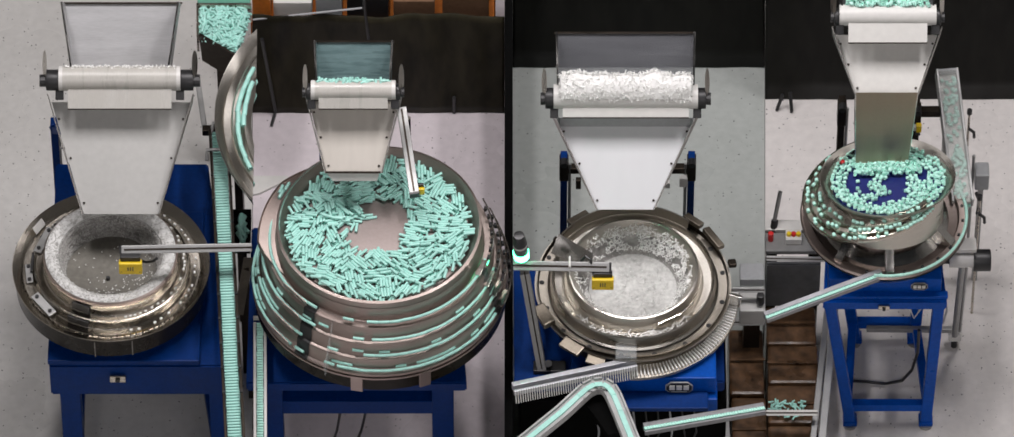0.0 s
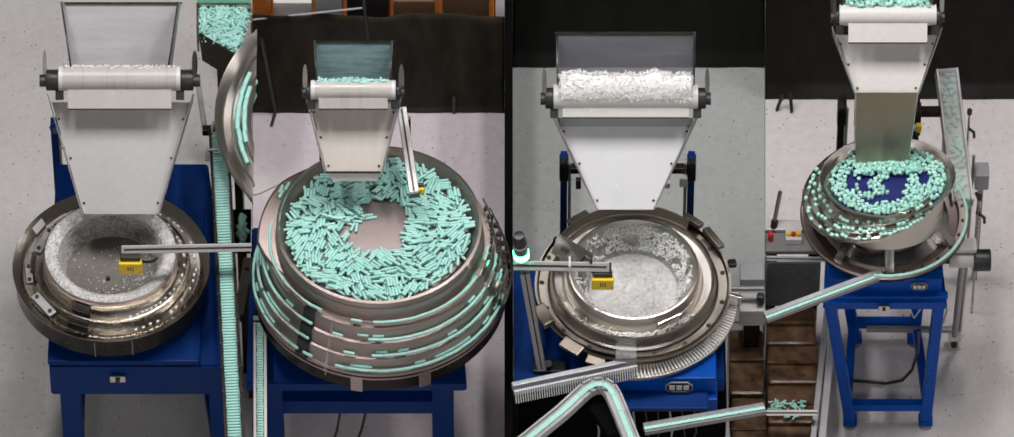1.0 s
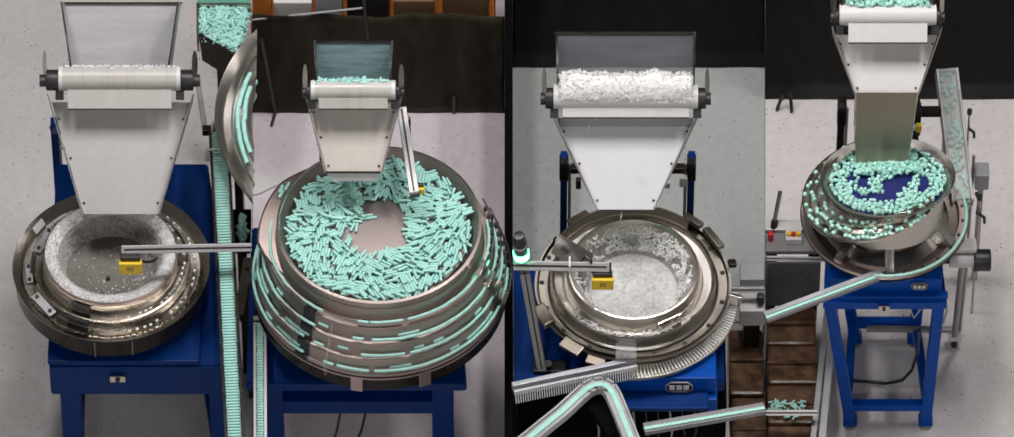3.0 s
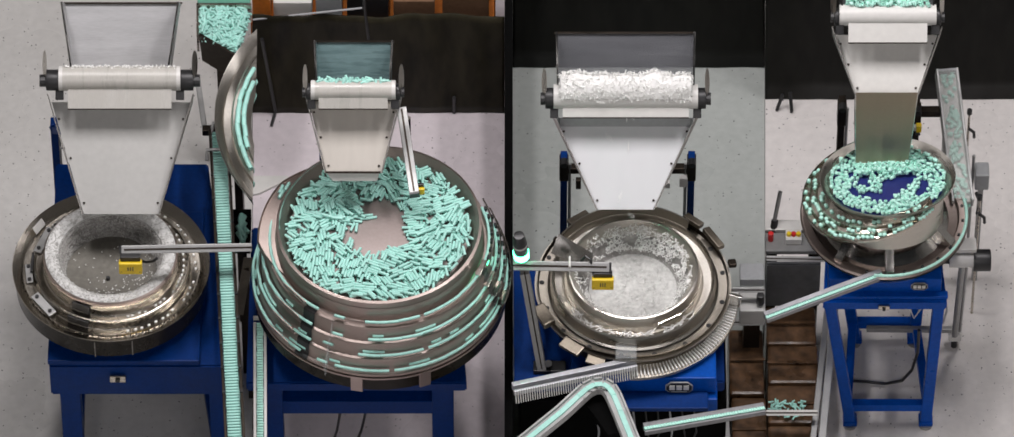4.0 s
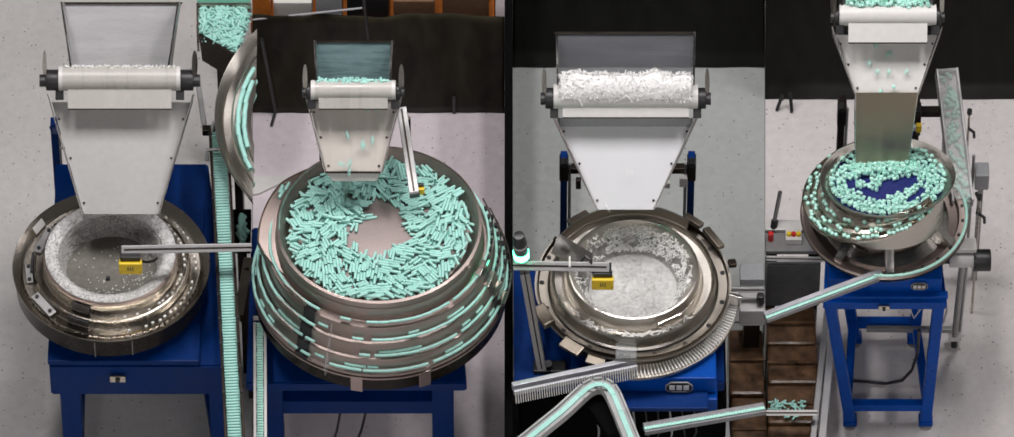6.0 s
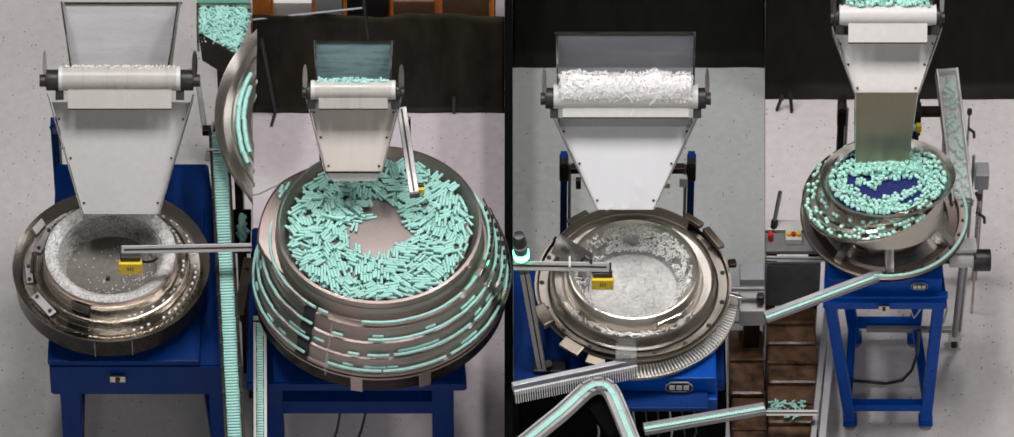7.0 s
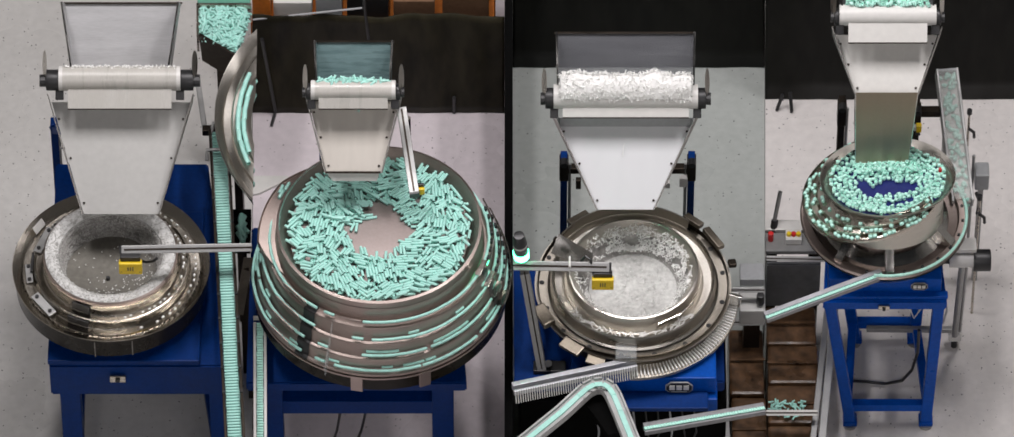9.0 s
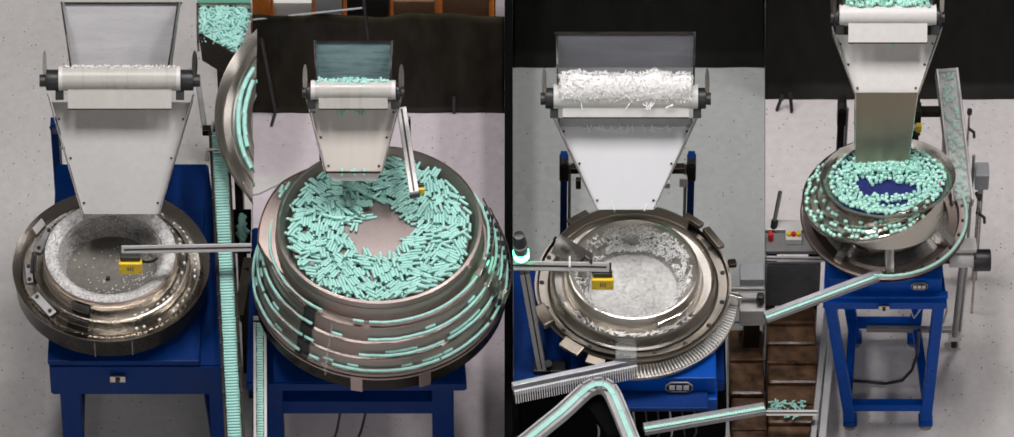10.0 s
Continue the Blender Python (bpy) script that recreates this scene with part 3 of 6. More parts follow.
P1f = (-1.685, -1.347, 0.76)
P1g = (-0.998, -1.335, 0.76)
P1b = (-1.697, -0.3663, 0.76)
P1c = (-1.124, -0.3599, 0.76)
T1 = table("blue_table", P1b[0], P1c[0], P1f[0], P1g[0], P1b[1], P1f[1], 0.76, 0.17, "royal blue steel machine table under a bowl feeder", 0.075, 0.03, (0.10,))
P2f = (-0.9613, -1.395, 0.72)
P2g = (-0.1477, -1.352, 0.72)
T2 = table("blue_table", -0.955, -0.20, -0.96, P2g[0], P2f[1] + 0.75, P2f[1], 0.72, 0.05, "royal blue steel machine table under the large feeder", 0.08, 0.05, (0.50,))
P3f = (0.2758, -1.405, 0.74)
T3 = table("blue_table", 0.024, 0.80, 0.026, 0.80, P3f[1] + 0.58, P3f[1], 0.74, 0.06, "royal blue steel machine table with sensor rig", 0.08, 0.03, (0.30,))
P4f = (1.171, -1.04, 0.76)
P4g = (1.631, -1.04, 0.76)
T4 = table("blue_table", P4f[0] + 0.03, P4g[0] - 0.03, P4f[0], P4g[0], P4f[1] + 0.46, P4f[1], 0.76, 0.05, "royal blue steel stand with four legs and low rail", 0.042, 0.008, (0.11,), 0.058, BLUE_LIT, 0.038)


# ---- first bay: capsule rail, second feeder, sensor arm, parts bin ----
def clip_x(bm, x, keep_left=True):
    n = (1, 0, 0) if keep_left else (-1, 0, 0)
    bmesh.ops.bisect_plane(bm, geom=bm.verts[:] + bm.edges[:] + bm.faces[:], plane_co=(x, 0, 0), plane_no=n, clear_outer=True)
    return bm


CAPSULE_SHORT = capsule_mesh("capsule_short", 0.040, 0.0068, MINT)
BIG_CAPSULE = capsule_mesh("big_capsule", 0.056, 0.0092, MINT)
CAP = capsule_mesh("cap", 0.0135, 0.0070, MINT_PALE)
BIT = bpy.data.meshes.new("white_bit")
bm = bmesh.new()
bmesh.ops.create_cube(bm, size=1, matrix=Matrix.Diagonal((0.0065, 0.0032, 0.003, 1)))
bm.to_mesh(BIT)
bm.free()


def capsule_rail(a, b, width, label, me, count, side_h=0.035, start=0.0, cross=True, floor_mat=STEEL_DARK, wall_mat=ALU):
    """A straight two-walled track from a to b with a row of pieces in it."""
    a, b = Vector(a), Vector(b)
    d = b - a
    x = d.normalized()
    y = Vector((0, 0, 1)).cross(x).normalized()
    z = x.cross(y)
    m = Matrix.Translation(a) @ Matrix((x, y, z)).transposed().to_4x4()
    t = thing("capsule_rail", m, label, "track", "straight outlet rails")
    L = d.length
    part("track_floor", boxes(((L / 2, 0, -0.012), (L, width, 0.016)), bevel=0.002), floor_mat, t)
    for s in (-1, 1):
        part("side_wall", boxes(((L / 2, s * (width / 2 + 0.006), side_h / 2 - 0.02), (L, 0.010, side_h)), bevel=0.002), wall_mat, t)
    for i in range(count):
        u = L * (start + (1 - start) * (i + 0.5) / count)
        r = pose(u, rnd.uniform(-0.001, 0.001), 0.006, 0, 0, 90 if cross else 0)
        piece("capsule", me, r, t)
    return t


R1a, R1b = (-1.075, -0.4388, 1.02), (-0.9793, -1.929, 1.02)
R1 = capsule_rail(R1a, R1b, 0.05291, "long straight steel rail filled with mint capsules side by side", capsule_mesh("rail_capsule", 0.0505, 0.005171, MINT), 110, 0.05, 0.0, True, STEEL_DARK, STEEL_DARK)
bm = bmesh.new()
tube(bm, [(-1.115, -0.5835, 1.03), (-1.115, -0.55, 1.05), (-1.05, -0.5523, 1.06), (-1.048, -0.5772, 1.03)], 0.008)
tagged(part("rail_clamp", bm, ALU), "bright aluminium clamp bridging the capsule rail", "clamp")
bm = bmesh.new()
tube(bm, [(-1.104, -0.4474, 1.03), (-1.094, -0.4169, 1.05), (-1.063, -0.4274, 1.04)], 0.008)
tagged(part("rail_clamp", bm, ALU), "small bent aluminium clamp at the head of the rail", "clamp")
rp = thing("rail_stand", pose(*(-1.063, -0.715, 0)), "slim steel posts carrying the capsule rail", "stand")
for i, f in enumerate((0.1, 0.8)):
    p = Vector(R1a).lerp(Vector(R1b), f)
    o = Vector((-1.063, -0.715, 0))
    part("post", cyl(bmesh.new(), (p.x - o.x, p.y - o.y, 0), (p.x - o.x, p.y - o.y, p.z - 0.02), 0.014, seg=12), STEEL_DARK, rp)

srd = thing("support_rod", pose(-1.092, -0.41, 0), "slanting aluminium support rod on a slim dark post", "rod")
part("rod", beam(bmesh.new(), (-0.072, 0.27, 1.0), (-0.036, 0.003, 1.0), 0.020, 0.020, (0, 0, 1), 0.003), ALU, srd)
part("rod_clamp", boxes(((-0.02, 0.0, 1.0), (0.05, 0.03, 0.03)), bevel=0.003), STEEL_DARK, srd)
part("post", cyl(bmesh.new(), (0, 0, 0), (0, 0, 1.0), 0.009, seg=10), STEEL_DARK, srd)

XCUT = (-0.9367, -0.9634, 1.15)[0]
C1 = (-0.4203, -0.4649, 1.15)
N1 = thing("bowl_feeder", pose(*C1), "neighbouring steel bowl feeder with mint capsules on its track", "bowl feeder", "bowl feeders")
for nm, prof, mt in (("outer_wall", [(0.60, -0.16), (0.655, -0.02), (0.664, 0.0), (0.660, 0.006)], STEEL_DARK),
                     ("rim", [(0.664, 0.0), (0.666, 0.008), (0.640, -0.008), (0.632, -0.02)], STEEL_SATIN),
                     ("track_ring", [(0.634, -0.02), (0.606, -0.022), (0.602, -0.006), (0.598, -0.012)], STEEL_SATIN),
                     ("inner_ring", [(0.600, -0.02), (0.560, -0.03), (0.556, -0.012), (0.53, -0.03)], STEEL_SATIN)):
    part(nm, clip_x(lathe(prof, 60, 130, 225), XCUT - C1[0]), mt, N1, "", True)
neighbours = []
for r, z, a0, a1, n in ((0.580, -0.014, 60, 222, 29), (0.556, -0.016, 60, 184, 22)):
    for i in range(n):
        o = piece("mint_capsule", BIG_CAPSULE, Matrix())
        tagged(o, "mint green capsule travelling round the neighbouring bowl", "capsule", "capsules on the tracks")
        neighbours.append((o, r + rnd.uniform(-0.002, 0.002), z, a0 + (a1 - a0) * (i + 0.5) / n, rnd.uniform(-2, 2)))
nst = part("pedestal", boxes(((-0.585, 0.0, -0.65), (0.03, 0.1, 1.0))), STEEL_DARK, N1, "dark steel pedestal under the bowl")

ct = thing("catch_tray", pose(*(-0.9861, -0.7588, 0.85)), "dark catch tray with a few mint capsules", "tray")
part("tray_floor", boxes(((0, 0, -0.04), (0.066, 0.17, 0.008))), RUBBER, ct)
part("tray_wall", boxes(((-0.034, 0, -0.02), (0.004, 0.17, 0.05)), ((0, 0.085, -0.02), (0.066, 0.004, 0.05)), ((0, -0.085, -0.02), (0.066, 0.004, 0.05))), STEEL_DARK, ct)
part("tray_post", boxes(((0, 0, -0.445), (0.03, 0.03, 0.80))), STEEL_DARK, ct)
for k in range(14):
    piece("capsule", BIG_CAPSULE, pose(rnd.uniform(-0.006, 0.008), rnd.uniform(-0.05, 0.06), -0.026 + 0.012 * (k % 2), 0, rnd.uniform(-8, 8), rnd.uniform(60, 130)), ct)
sp = thing("slide_plate", pose(0, 0, 0), "slanting dark steel slide plate below the tray", "plate")
part("plate_sheet", beam(bmesh.new(), (-0.9611, -0.861, 0.8), (-0.9991, -0.987, 0.62), 0.035, 0.006, (0.3, -0.6, 0.7)), BRONZE, sp)
part("plate_post", boxes((((-0.9611, -0.861, 0.8)[0] - 0.008, (-0.9611, -0.861, 0.8)[1] - 0.02, 0.385), (0.02, 0.02, 0.77))), STEEL_DARK, sp)
# parts bin with loose capsules
PB = (-1.081, 0.2377, 0.78)
pb = thing("parts_bin", pose(*PB), "grey steel parts bin heaped with mint capsules", "bin")
part("bin_floor", plate([(-0.09139, 0.13, 0), (-0.08658, -0.02, 0), (0.0481, -0.11, 0), (0.101, 0.13, 0)], 0.02, (0, 0, -1)), STEEL_DARK, pb)
part("front_wall", plate([(-0.09139, -0.02, 0.05), (-0.08177, -0.03, -0.09), (0.04329, -0.13, -0.09), (0.0481, -0.11, 0.03)], 0.01, (0.3, 0.9, 0)), STEEL_DARK, pb)
part("left_wall", plate([(-0.09139, -0.02, 0.05), (-0.0962, 0.14, 0.05), (-0.0962, 0.14, -0.05), (-0.09139, -0.02, -0.05)], 0.008, (-1, 0, 0)), STEEL, pb)
part("back_wall", plate([(-0.101, 0.13, 0.05), (0.1058, 0.13, 0.05), (0.1058, 0.13, -0.05), (-0.101, 0.13, -0.05)], 0.008, (0, 1, 0)), STEEL, pb)
part("lid", boxes(((0.0, 0.20, 0.03), (0.202, 0.10, 0.02)), bevel=0.004), mat("green_lid", (0.10, 0.30, 0.22), 0.5), pb, "dull green lid flap")
part("leg", boxes(((0.0, 0.05, -0.43), (0.06, 0.06, 0.70))), STEEL_DARK, pb)
ms = []
for i in range(640):
    x, y = rnd.uniform(-0.08658, 0.09139), rnd.uniform(-0.10, 0.13)
    if y < -0.01 - (x + 0.09139) * 0.55 or x > 0.0481 + (y + 0.11) * 0.22:
        continue
    ms.append(pose(x, y, 0.012 + rnd.uniform(0, 0.03), rnd.uniform(-20, 20), rnd.uniform(-25, 25), rnd.uniform(0, 180)))
joined("capsule_fill", capsule_mesh("bin_capsule", 0.034, 0.0046, MINT, 6), ms, MINT, pb)


def sensor_arm(name, a, b, w, label, sensor, size, post=None, dark_end=True, cable=None):
    """A profile bar from a to b with a yellow sensor under its end b."""
    a, b = Vector(a), Vector(b)
    t = thing(name, Matrix.Translation(b), label, "sensor rig", "sensor rigs")
    a2 = a - b
    up = Vector((0, -0.64, 0.77))
    part("bar", beam(bmesh.new(), a2, (0, 0, 0), w, w, up, 0.003), ALU, t)
    d = a2.normalized()
    side = up.cross(d).normalized()
    part("slot", beam(bmesh.new(), a2 + up * (w / 2 + 0.0005), d * 0.012 + up * (w / 2 + 0.0005), w * 0.2, 0.004, up), STEEL_DARK, t)
    if dark_end:
        part("end_cap", beam(bmesh.new(), d * 0.002, -d * 0.006, w * 1.02, w * 1.02, up), BLACK, t)
    s = Vector(sensor) - b
    hd = part("sensor_holder", beam(bmesh.new(), s + Vector((0, 0.012, size * 0.9)), s + Vector((0, 0.012, size * 0.1)), size * 1.35, size * 0.35, (0, 1, 0), 0.003), BLACK, t)
    bm = bmesh.new()
    box(bm, s, (size * 1.55, size * 0.5, size), Matrix.Rotation(radians(-4), 3, "X"), 0.005)
    body = part("sensor_body", bm, YELLOW, t, "yellow plastic sensor housing")
    for k in range(3):
        part("label_bar", boxes(((s.x - size * 0.16 + k * size * 0.16, s.y - size * 0.262, s.z + size * 0.05), (size * 0.07, 0.002, size * 0.34))), BLACK, body)
    for k in (-1, 1):
        part("screw", cyl(bmesh.new(), (s.x + k * size * 0.62, s.y - size * 0.24, s.z - size * 0.3), (s.x + k * size * 0.62, s.y - size * 0.27, s.z - size * 0.3), size * 0.09, seg=8), BLACK, body)
    if cable:
        part("cable", tube(bmesh.new(), [Vector(c) - b for c in cable], 0.005), BLACK, t)
    return t


sensor_arm("sensor_rig", (-0.9336, -1.111, 1.16), (-1.412, -1.123, 1.16), 0.03127, "aluminium profile bar with a yellow optical sensor over the bowl", (-1.377, -1.17, 1.12), 0.055, None, True,
           [(-1.349, -1.147, 1.13), (-1.322, -1.132, 1.1), (-1.297, -1.145, 1.12), (-1.28, -1.147, 1.14)])

# blue lifting post beside the first chute
post1 = (-1.736, 0.1555, 0)
lp = thing("hopper_post", pose(post1[0] + 0.035, -0.26, 0), "slim dark blue post carrying the hopper", "post", "hopper posts")
part("column", boxes(((0, 0, 0.44), (0.03, 0.04, 0.88)), bevel=0.003), BLUE, lp)
part("rack_bar", boxes(((0.018, -0.024, 0.6), (0.008, 0.008, 0.6))), ALU, lp)
part("cross_bar", beam(bmesh.new(), (0, 0, 0.84), (0.20, -0.26, 1.12), 0.04, 0.03), BLUE, lp)
part("tag", boxes(((0.028, -0.03, 0.76), (0.02, 0.004, 0.012))), PLATE, lp)


# bowl fittings of the first feeder
def ring_fit(parent, name, r, a, z, size, material, label="", tilt=0, turn=0):
    o = part(name, boxes(((0, 0, 0), size), bevel=min(size) * 0.2), material, parent, label)
    o.matrix_basis = Matrix.Rotation(radians(a), 4, "Z") @ pose(r, 0, z, 0, tilt, turn)
    return o


for a, r, z, s, tl in ((158, 0.278, 0.024, (0.034, 0.13, 0.008), 8), (217, 0.312, -0.006, (0.034, 0.12, 0.008), 8), (186, 0.312, -0.010, (0.026, 0.09, 0.006), 8), (136, 0.275, 0.022, (0.03, 0.07, 0.010), 8)):
    f = ring_fit(B1, "guide_plate", r, a, z, s, ALU, "bright bolted guide plate", tl)
    for k in (-1, 1):
        part("bolt", cyl(bmesh.new(), (0, k * s[1] * 0.36, s[2] / 2), (0, k * s[1] * 0.36, s[2] / 2 + 0.006), 0.0075, seg=10), BLACK, f)
for a, r, z, w, h in ((246, 0.2575, 0.034, 0.075, 0.040), (247, 0.2965, -0.002, 0.085, 0.030)):
    ring_fit(B1, "dark_slot", r, a, z, (0.006, w, h), BLACK, "dark rubber slot")
for a, w in ((178, 0.09), (150, 0.05)):
    ring_fit(B1, "dark_gap", 0.300, a, 0.004, (0.010, w, 0.012), BLACK)
fin = ring_fit(B1, "folded_fin", 0.335, 147, 0.012, (0.004, 0.06, 0.03), PLATE, "bright folded fin", 35)
for a in (262, 284):
    ring_fit(B1, "skirt_seam", 0.3695, a, -0.055, (0.004, 0.004, 0.085), EDGE, "")
for a in range(188, 360, 4):
    o = part("rivet", cyl(bmesh.new(), (0, 0, 0), (0, 0, 0.004), 0.003, seg=6), STEEL_DARK, B1) if a == 188 else piece("rivet", bpy.data.objects["rivet"].data, Matrix(), B1)
    o.matrix_basis = Matrix.Rotation(radians(a), 4, "Z") @ pose(0.339, 0, -0.013)
ms = []
for i in range(6500):
    a, q = rnd.uniform(0, 360), rnd.random()
    if q < 0.45:
        if rnd.random() < 0.5:
            continue
        r, z = 0.246 - 0.044 * q / 0.45, 0.080 - 0.010 * q / 0.45
    else:
        f = (q - 0.45) / 0.55
        r, z = 0.195 - 0.022 * f, 0.060 - 0.095 * f
        if noise.noise(Vector((a * 0.11, f * 5, 3))) < -0.05 and rnd.random() < 0.8:
            continue
    ms.append(Matrix.Rotation(radians(a), 4, "Z") @ pose(r, 0, z + rnd.uniform(0, 0.004), rnd.uniform(0, 180), rnd.uniform(-60, 60), rnd.uniform(0, 180)))
joined("white_grit", BIT, ms, GRIT, B1)
ms = []
for i in range(520):
    q, a = rnd.random() ** 0.5 * 0.164, rnd.uniform(0, 360)
    if rnd.random() > 0.12 + 0.88 * max(0.0, math.cos(radians(a - 305))) * q / 0.164:
        continue
    ms.append(Matrix.Rotation(radians(a), 4, "Z") @ pose(q, 0, -0.038, rnd.uniform(0, 90), 0, rnd.uniform(0, 180)) @ Matrix.Scale(rnd.uniform(0.5, 0.9), 4))
joined("loose_grit", BIT, ms, WHITE_BIT, B1)
WHITE_PLUG = capsule_mesh("white_plug", 0.0095, 0.0042, WHITE_BIT, 8)
M1 = Matrix.Translation((-1.46, -1.014, 0.94)) @ Matrix.Scale(0.972, 4)
plug_runners = []
for r, z, step in ((0.277, 0.019, 4.6), (0.319, -0.012, 5.4)):
    u = -215.0
    while u < 64:
        u += step * rnd.choice((0.8, 1.0, 1.0, 1.3, 2.2))
        o = piece("white_plug", WHITE_PLUG, Matrix())
        tagged(o, "small white plug hopping along the steel track", "plug", "white plugs on the tracks")
        plug_runners.append((o, r + rnd.uniform(-0.003, 0.003), z, u))
part("centre_bolt", cyl(bmesh.new(), (-0.012, -0.035, -0.043), (-0.012, -0.035, -0.028), 0.008, seg=8), BLACK, B1)
bz1 = thing("drive_base", pose(C1[0] * 0 + (-1.46, -1.014, 0.94)[0], (-1.46, -1.014, 0.94)[1], 0.76), "dark drive unit between table and bowl", "drive unit", "drive units")
part("motor_housing", cyl(bmesh.new(), (0, 0, 0.002), (0, 0, 0.10), 0.29, seg=40), BLACK, bz1)
part("base_plate", boxes(((0.05, 0.03, 0.014), (0.56, 0.72, 0.024)), bevel=0.005), BLUE, bz1)
LK = (-1.434, -1.53, 0.9223)
lt = thing("table_latch", pose(LK[0], P1f[1] - 0.004, 0.70), "small steel latch on the blue table's front edge", "latch")
part("latch_plate", boxes(((0, -0.006, 0), (0.058, 0.012, 0.035)), bevel=0.003), STEEL, lt)
part("latch_bolt", cyl(bmesh.new(), (0, -0.010, 0), (0, -0.02, 0), 0.009, seg=10), BLACK, lt)


# ---- capsule bed of the second bay ----
def packed(r0, r1, n, length, width, rng, tries=30, freq=5.0, spread=9):
    """Places and turns of pieces lying side by side in a ring, alike where they lie close."""
    cells, out = {}, []
    for i in range(n * tries):
        if len(out) >= n:
            break
        r = math.sqrt(rng.uniform(r0 * r0, r1 * r1))
        a = rng.uniform(0, 2 * math.pi)
        x, y = r * math.cos(a), r * math.sin(a)
        ang = 420 * noise.noise(Vector((x * freq * 0.9, y * freq * 0.9, 1.7))) + rng.uniform(-spread, spread) + math.degrees(a) * 0.5 + 55
        c, s = math.cos(radians(ang)), math.sin(radians(ang))
        kx, ky = int(x // length), int(y // length)
        ok = True
        for gx in (-1, 0, 1):
            for gy in (-1, 0, 1):
                for (qx, qy) in cells.get((kx + gx, ky + gy), ()):
                    dx, dy = qx - x, qy - y
                    if abs(dx * c + dy * s) < length * 0.9 and abs(dy * c - dx * s) < width * 0.95:
                        ok = False
        if ok:
            out.append((x, y, ang))
            cells.setdefault((kx, ky), []).append((x, y))
    return out


M2 = Matrix.Translation((-0.4665, -1.106, 0.95)) @ Matrix.Scale(0.972, 4)
prng = random.Random(11)
beds = []
CAP_L, CAP_W = 0.042, 0.0110
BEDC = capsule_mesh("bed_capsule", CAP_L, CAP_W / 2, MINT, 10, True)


def apart(p, q, length, width):
    """True if two lying bars (x, y, angle) do not overlap."""
    dx, dy = q[0] - p[0], q[1] - p[1]
    for g in (p, q):
        c, n = math.cos(g[2]), math.sin(g[2])
        h = q if g is p else p
        cc, nn = abs(c * math.cos(h[2]) + n * math.sin(h[2])), abs(n * math.cos(h[2]) - c * math.sin(h[2]))
        if abs(dx * c + dy * n) > (length + length * cc + width * nn) / 2 or abs(dy * c - dx * n) > (width + length * nn + width * cc) / 2:
            return True
    return False


def stacked(inside, reach, n, length, width, rng, patch=0.066):
    """Bars lying side by side in small patches, each patch turned its own way."""
    seeds, out, cells = [], [], {}
    k = int(2 * reach / patch) + 1
    for i in range(k):
        for j in range(k):
            x, y = -reach + (i + rng.random()) * patch, -reach + (j + rng.random()) * patch
            seeds.append((x, y, 6.0 * noise.noise(Vector((x * 6, y * 6, 1.7))) + rng.gauss(0, 0.45)))
    todo = []
    for h, (x, y, ang) in enumerate(seeds):
        c, d = math.cos(ang), math.sin(ang)
        for row in range(-7, 8):
            slip = rng.uniform(0, length)
            for col in range(-3, 4):
                u, v = col * length * 1.03 + slip - length / 2, row * width * 1.02
                todo.append((x + u * c - v * d, y + u * d + v * c, ang + rng.uniform(-0.05, 0.05), h))
    for px, py, ang, h in todo:
        if not inside(px, py):
            continue
        own = min(range(len(seeds)), key=lambda q: (seeds[q][0] - px) ** 2 + (seeds[q][1] - py) ** 2)
        if own != h:
            continue
        kx, ky = int(px // length), int(py // length)
        p = (px, py, ang)
        if all(apart(p, q, length * 0.74, width * 0.6) for gx in (-1, 0, 1) for gy in (-1, 0, 1) for q in cells.get((kx + gx, ky + gy), ())):
            out.append(p)
            cells.setdefault((kx, ky), []).append(p)
    rng.shuffle(out)
    return out[:n]


def pan_floor(r):
    return 0.319 - 0.10 * (r - 0.12) + 0.5 * max(0.0, r - 0.325)


def bed_edge(x, y):
    a = math.atan2(y, x)
    return 0.126 + 0.030 * noise.noise(Vector((1.6 * math.cos(a), 1.6 * math.sin(a), 0.4)))


def in_bed(x, y):
    return bed_edge(x, y) < math.hypot(x, y) < 0.341


ring = thing("capsule_bed", M2.copy(), "bed of mint green capsules lying packed in the steel pan", "capsules", "capsule beds")
for low, seed in ((0.011, 1),):
    under = []
    for (x, y, a) in stacked(in_bed, 0.345, 900, CAP_L, CAP_W, random.Random(seed)):
        r = math.hypot(x, y)
        lift = 0.013 * min(1.0, max(0.0, (r - 0.12) / 0.05))
        under.append(pose(x, y, max(pan_floor(r) + 0.008, pan_floor(r) + 0.009 + lift - low), 0, rnd.uniform(-5, 5), math.degrees(a)))
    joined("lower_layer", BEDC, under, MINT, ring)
rest = []
for i, (x, y, a) in enumerate(stacked(in_bed, 0.345, 900, CAP_L, CAP_W, prng)):
    r = math.hypot(x, y)
    lift = 0.013 * min(1.0, max(0.0, (r - 0.12) / 0.05))
    m = pose(x, y, pan_floor(r) + 0.010 + lift + prng.uniform(0, 0.006), 0, prng.uniform(-5, 5), math.degrees(a))
    if i < 300:
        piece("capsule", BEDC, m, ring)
    else:
        rest.append(m)
if rest:
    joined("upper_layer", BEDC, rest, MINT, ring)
beds.append((ring, 5.6, M2))
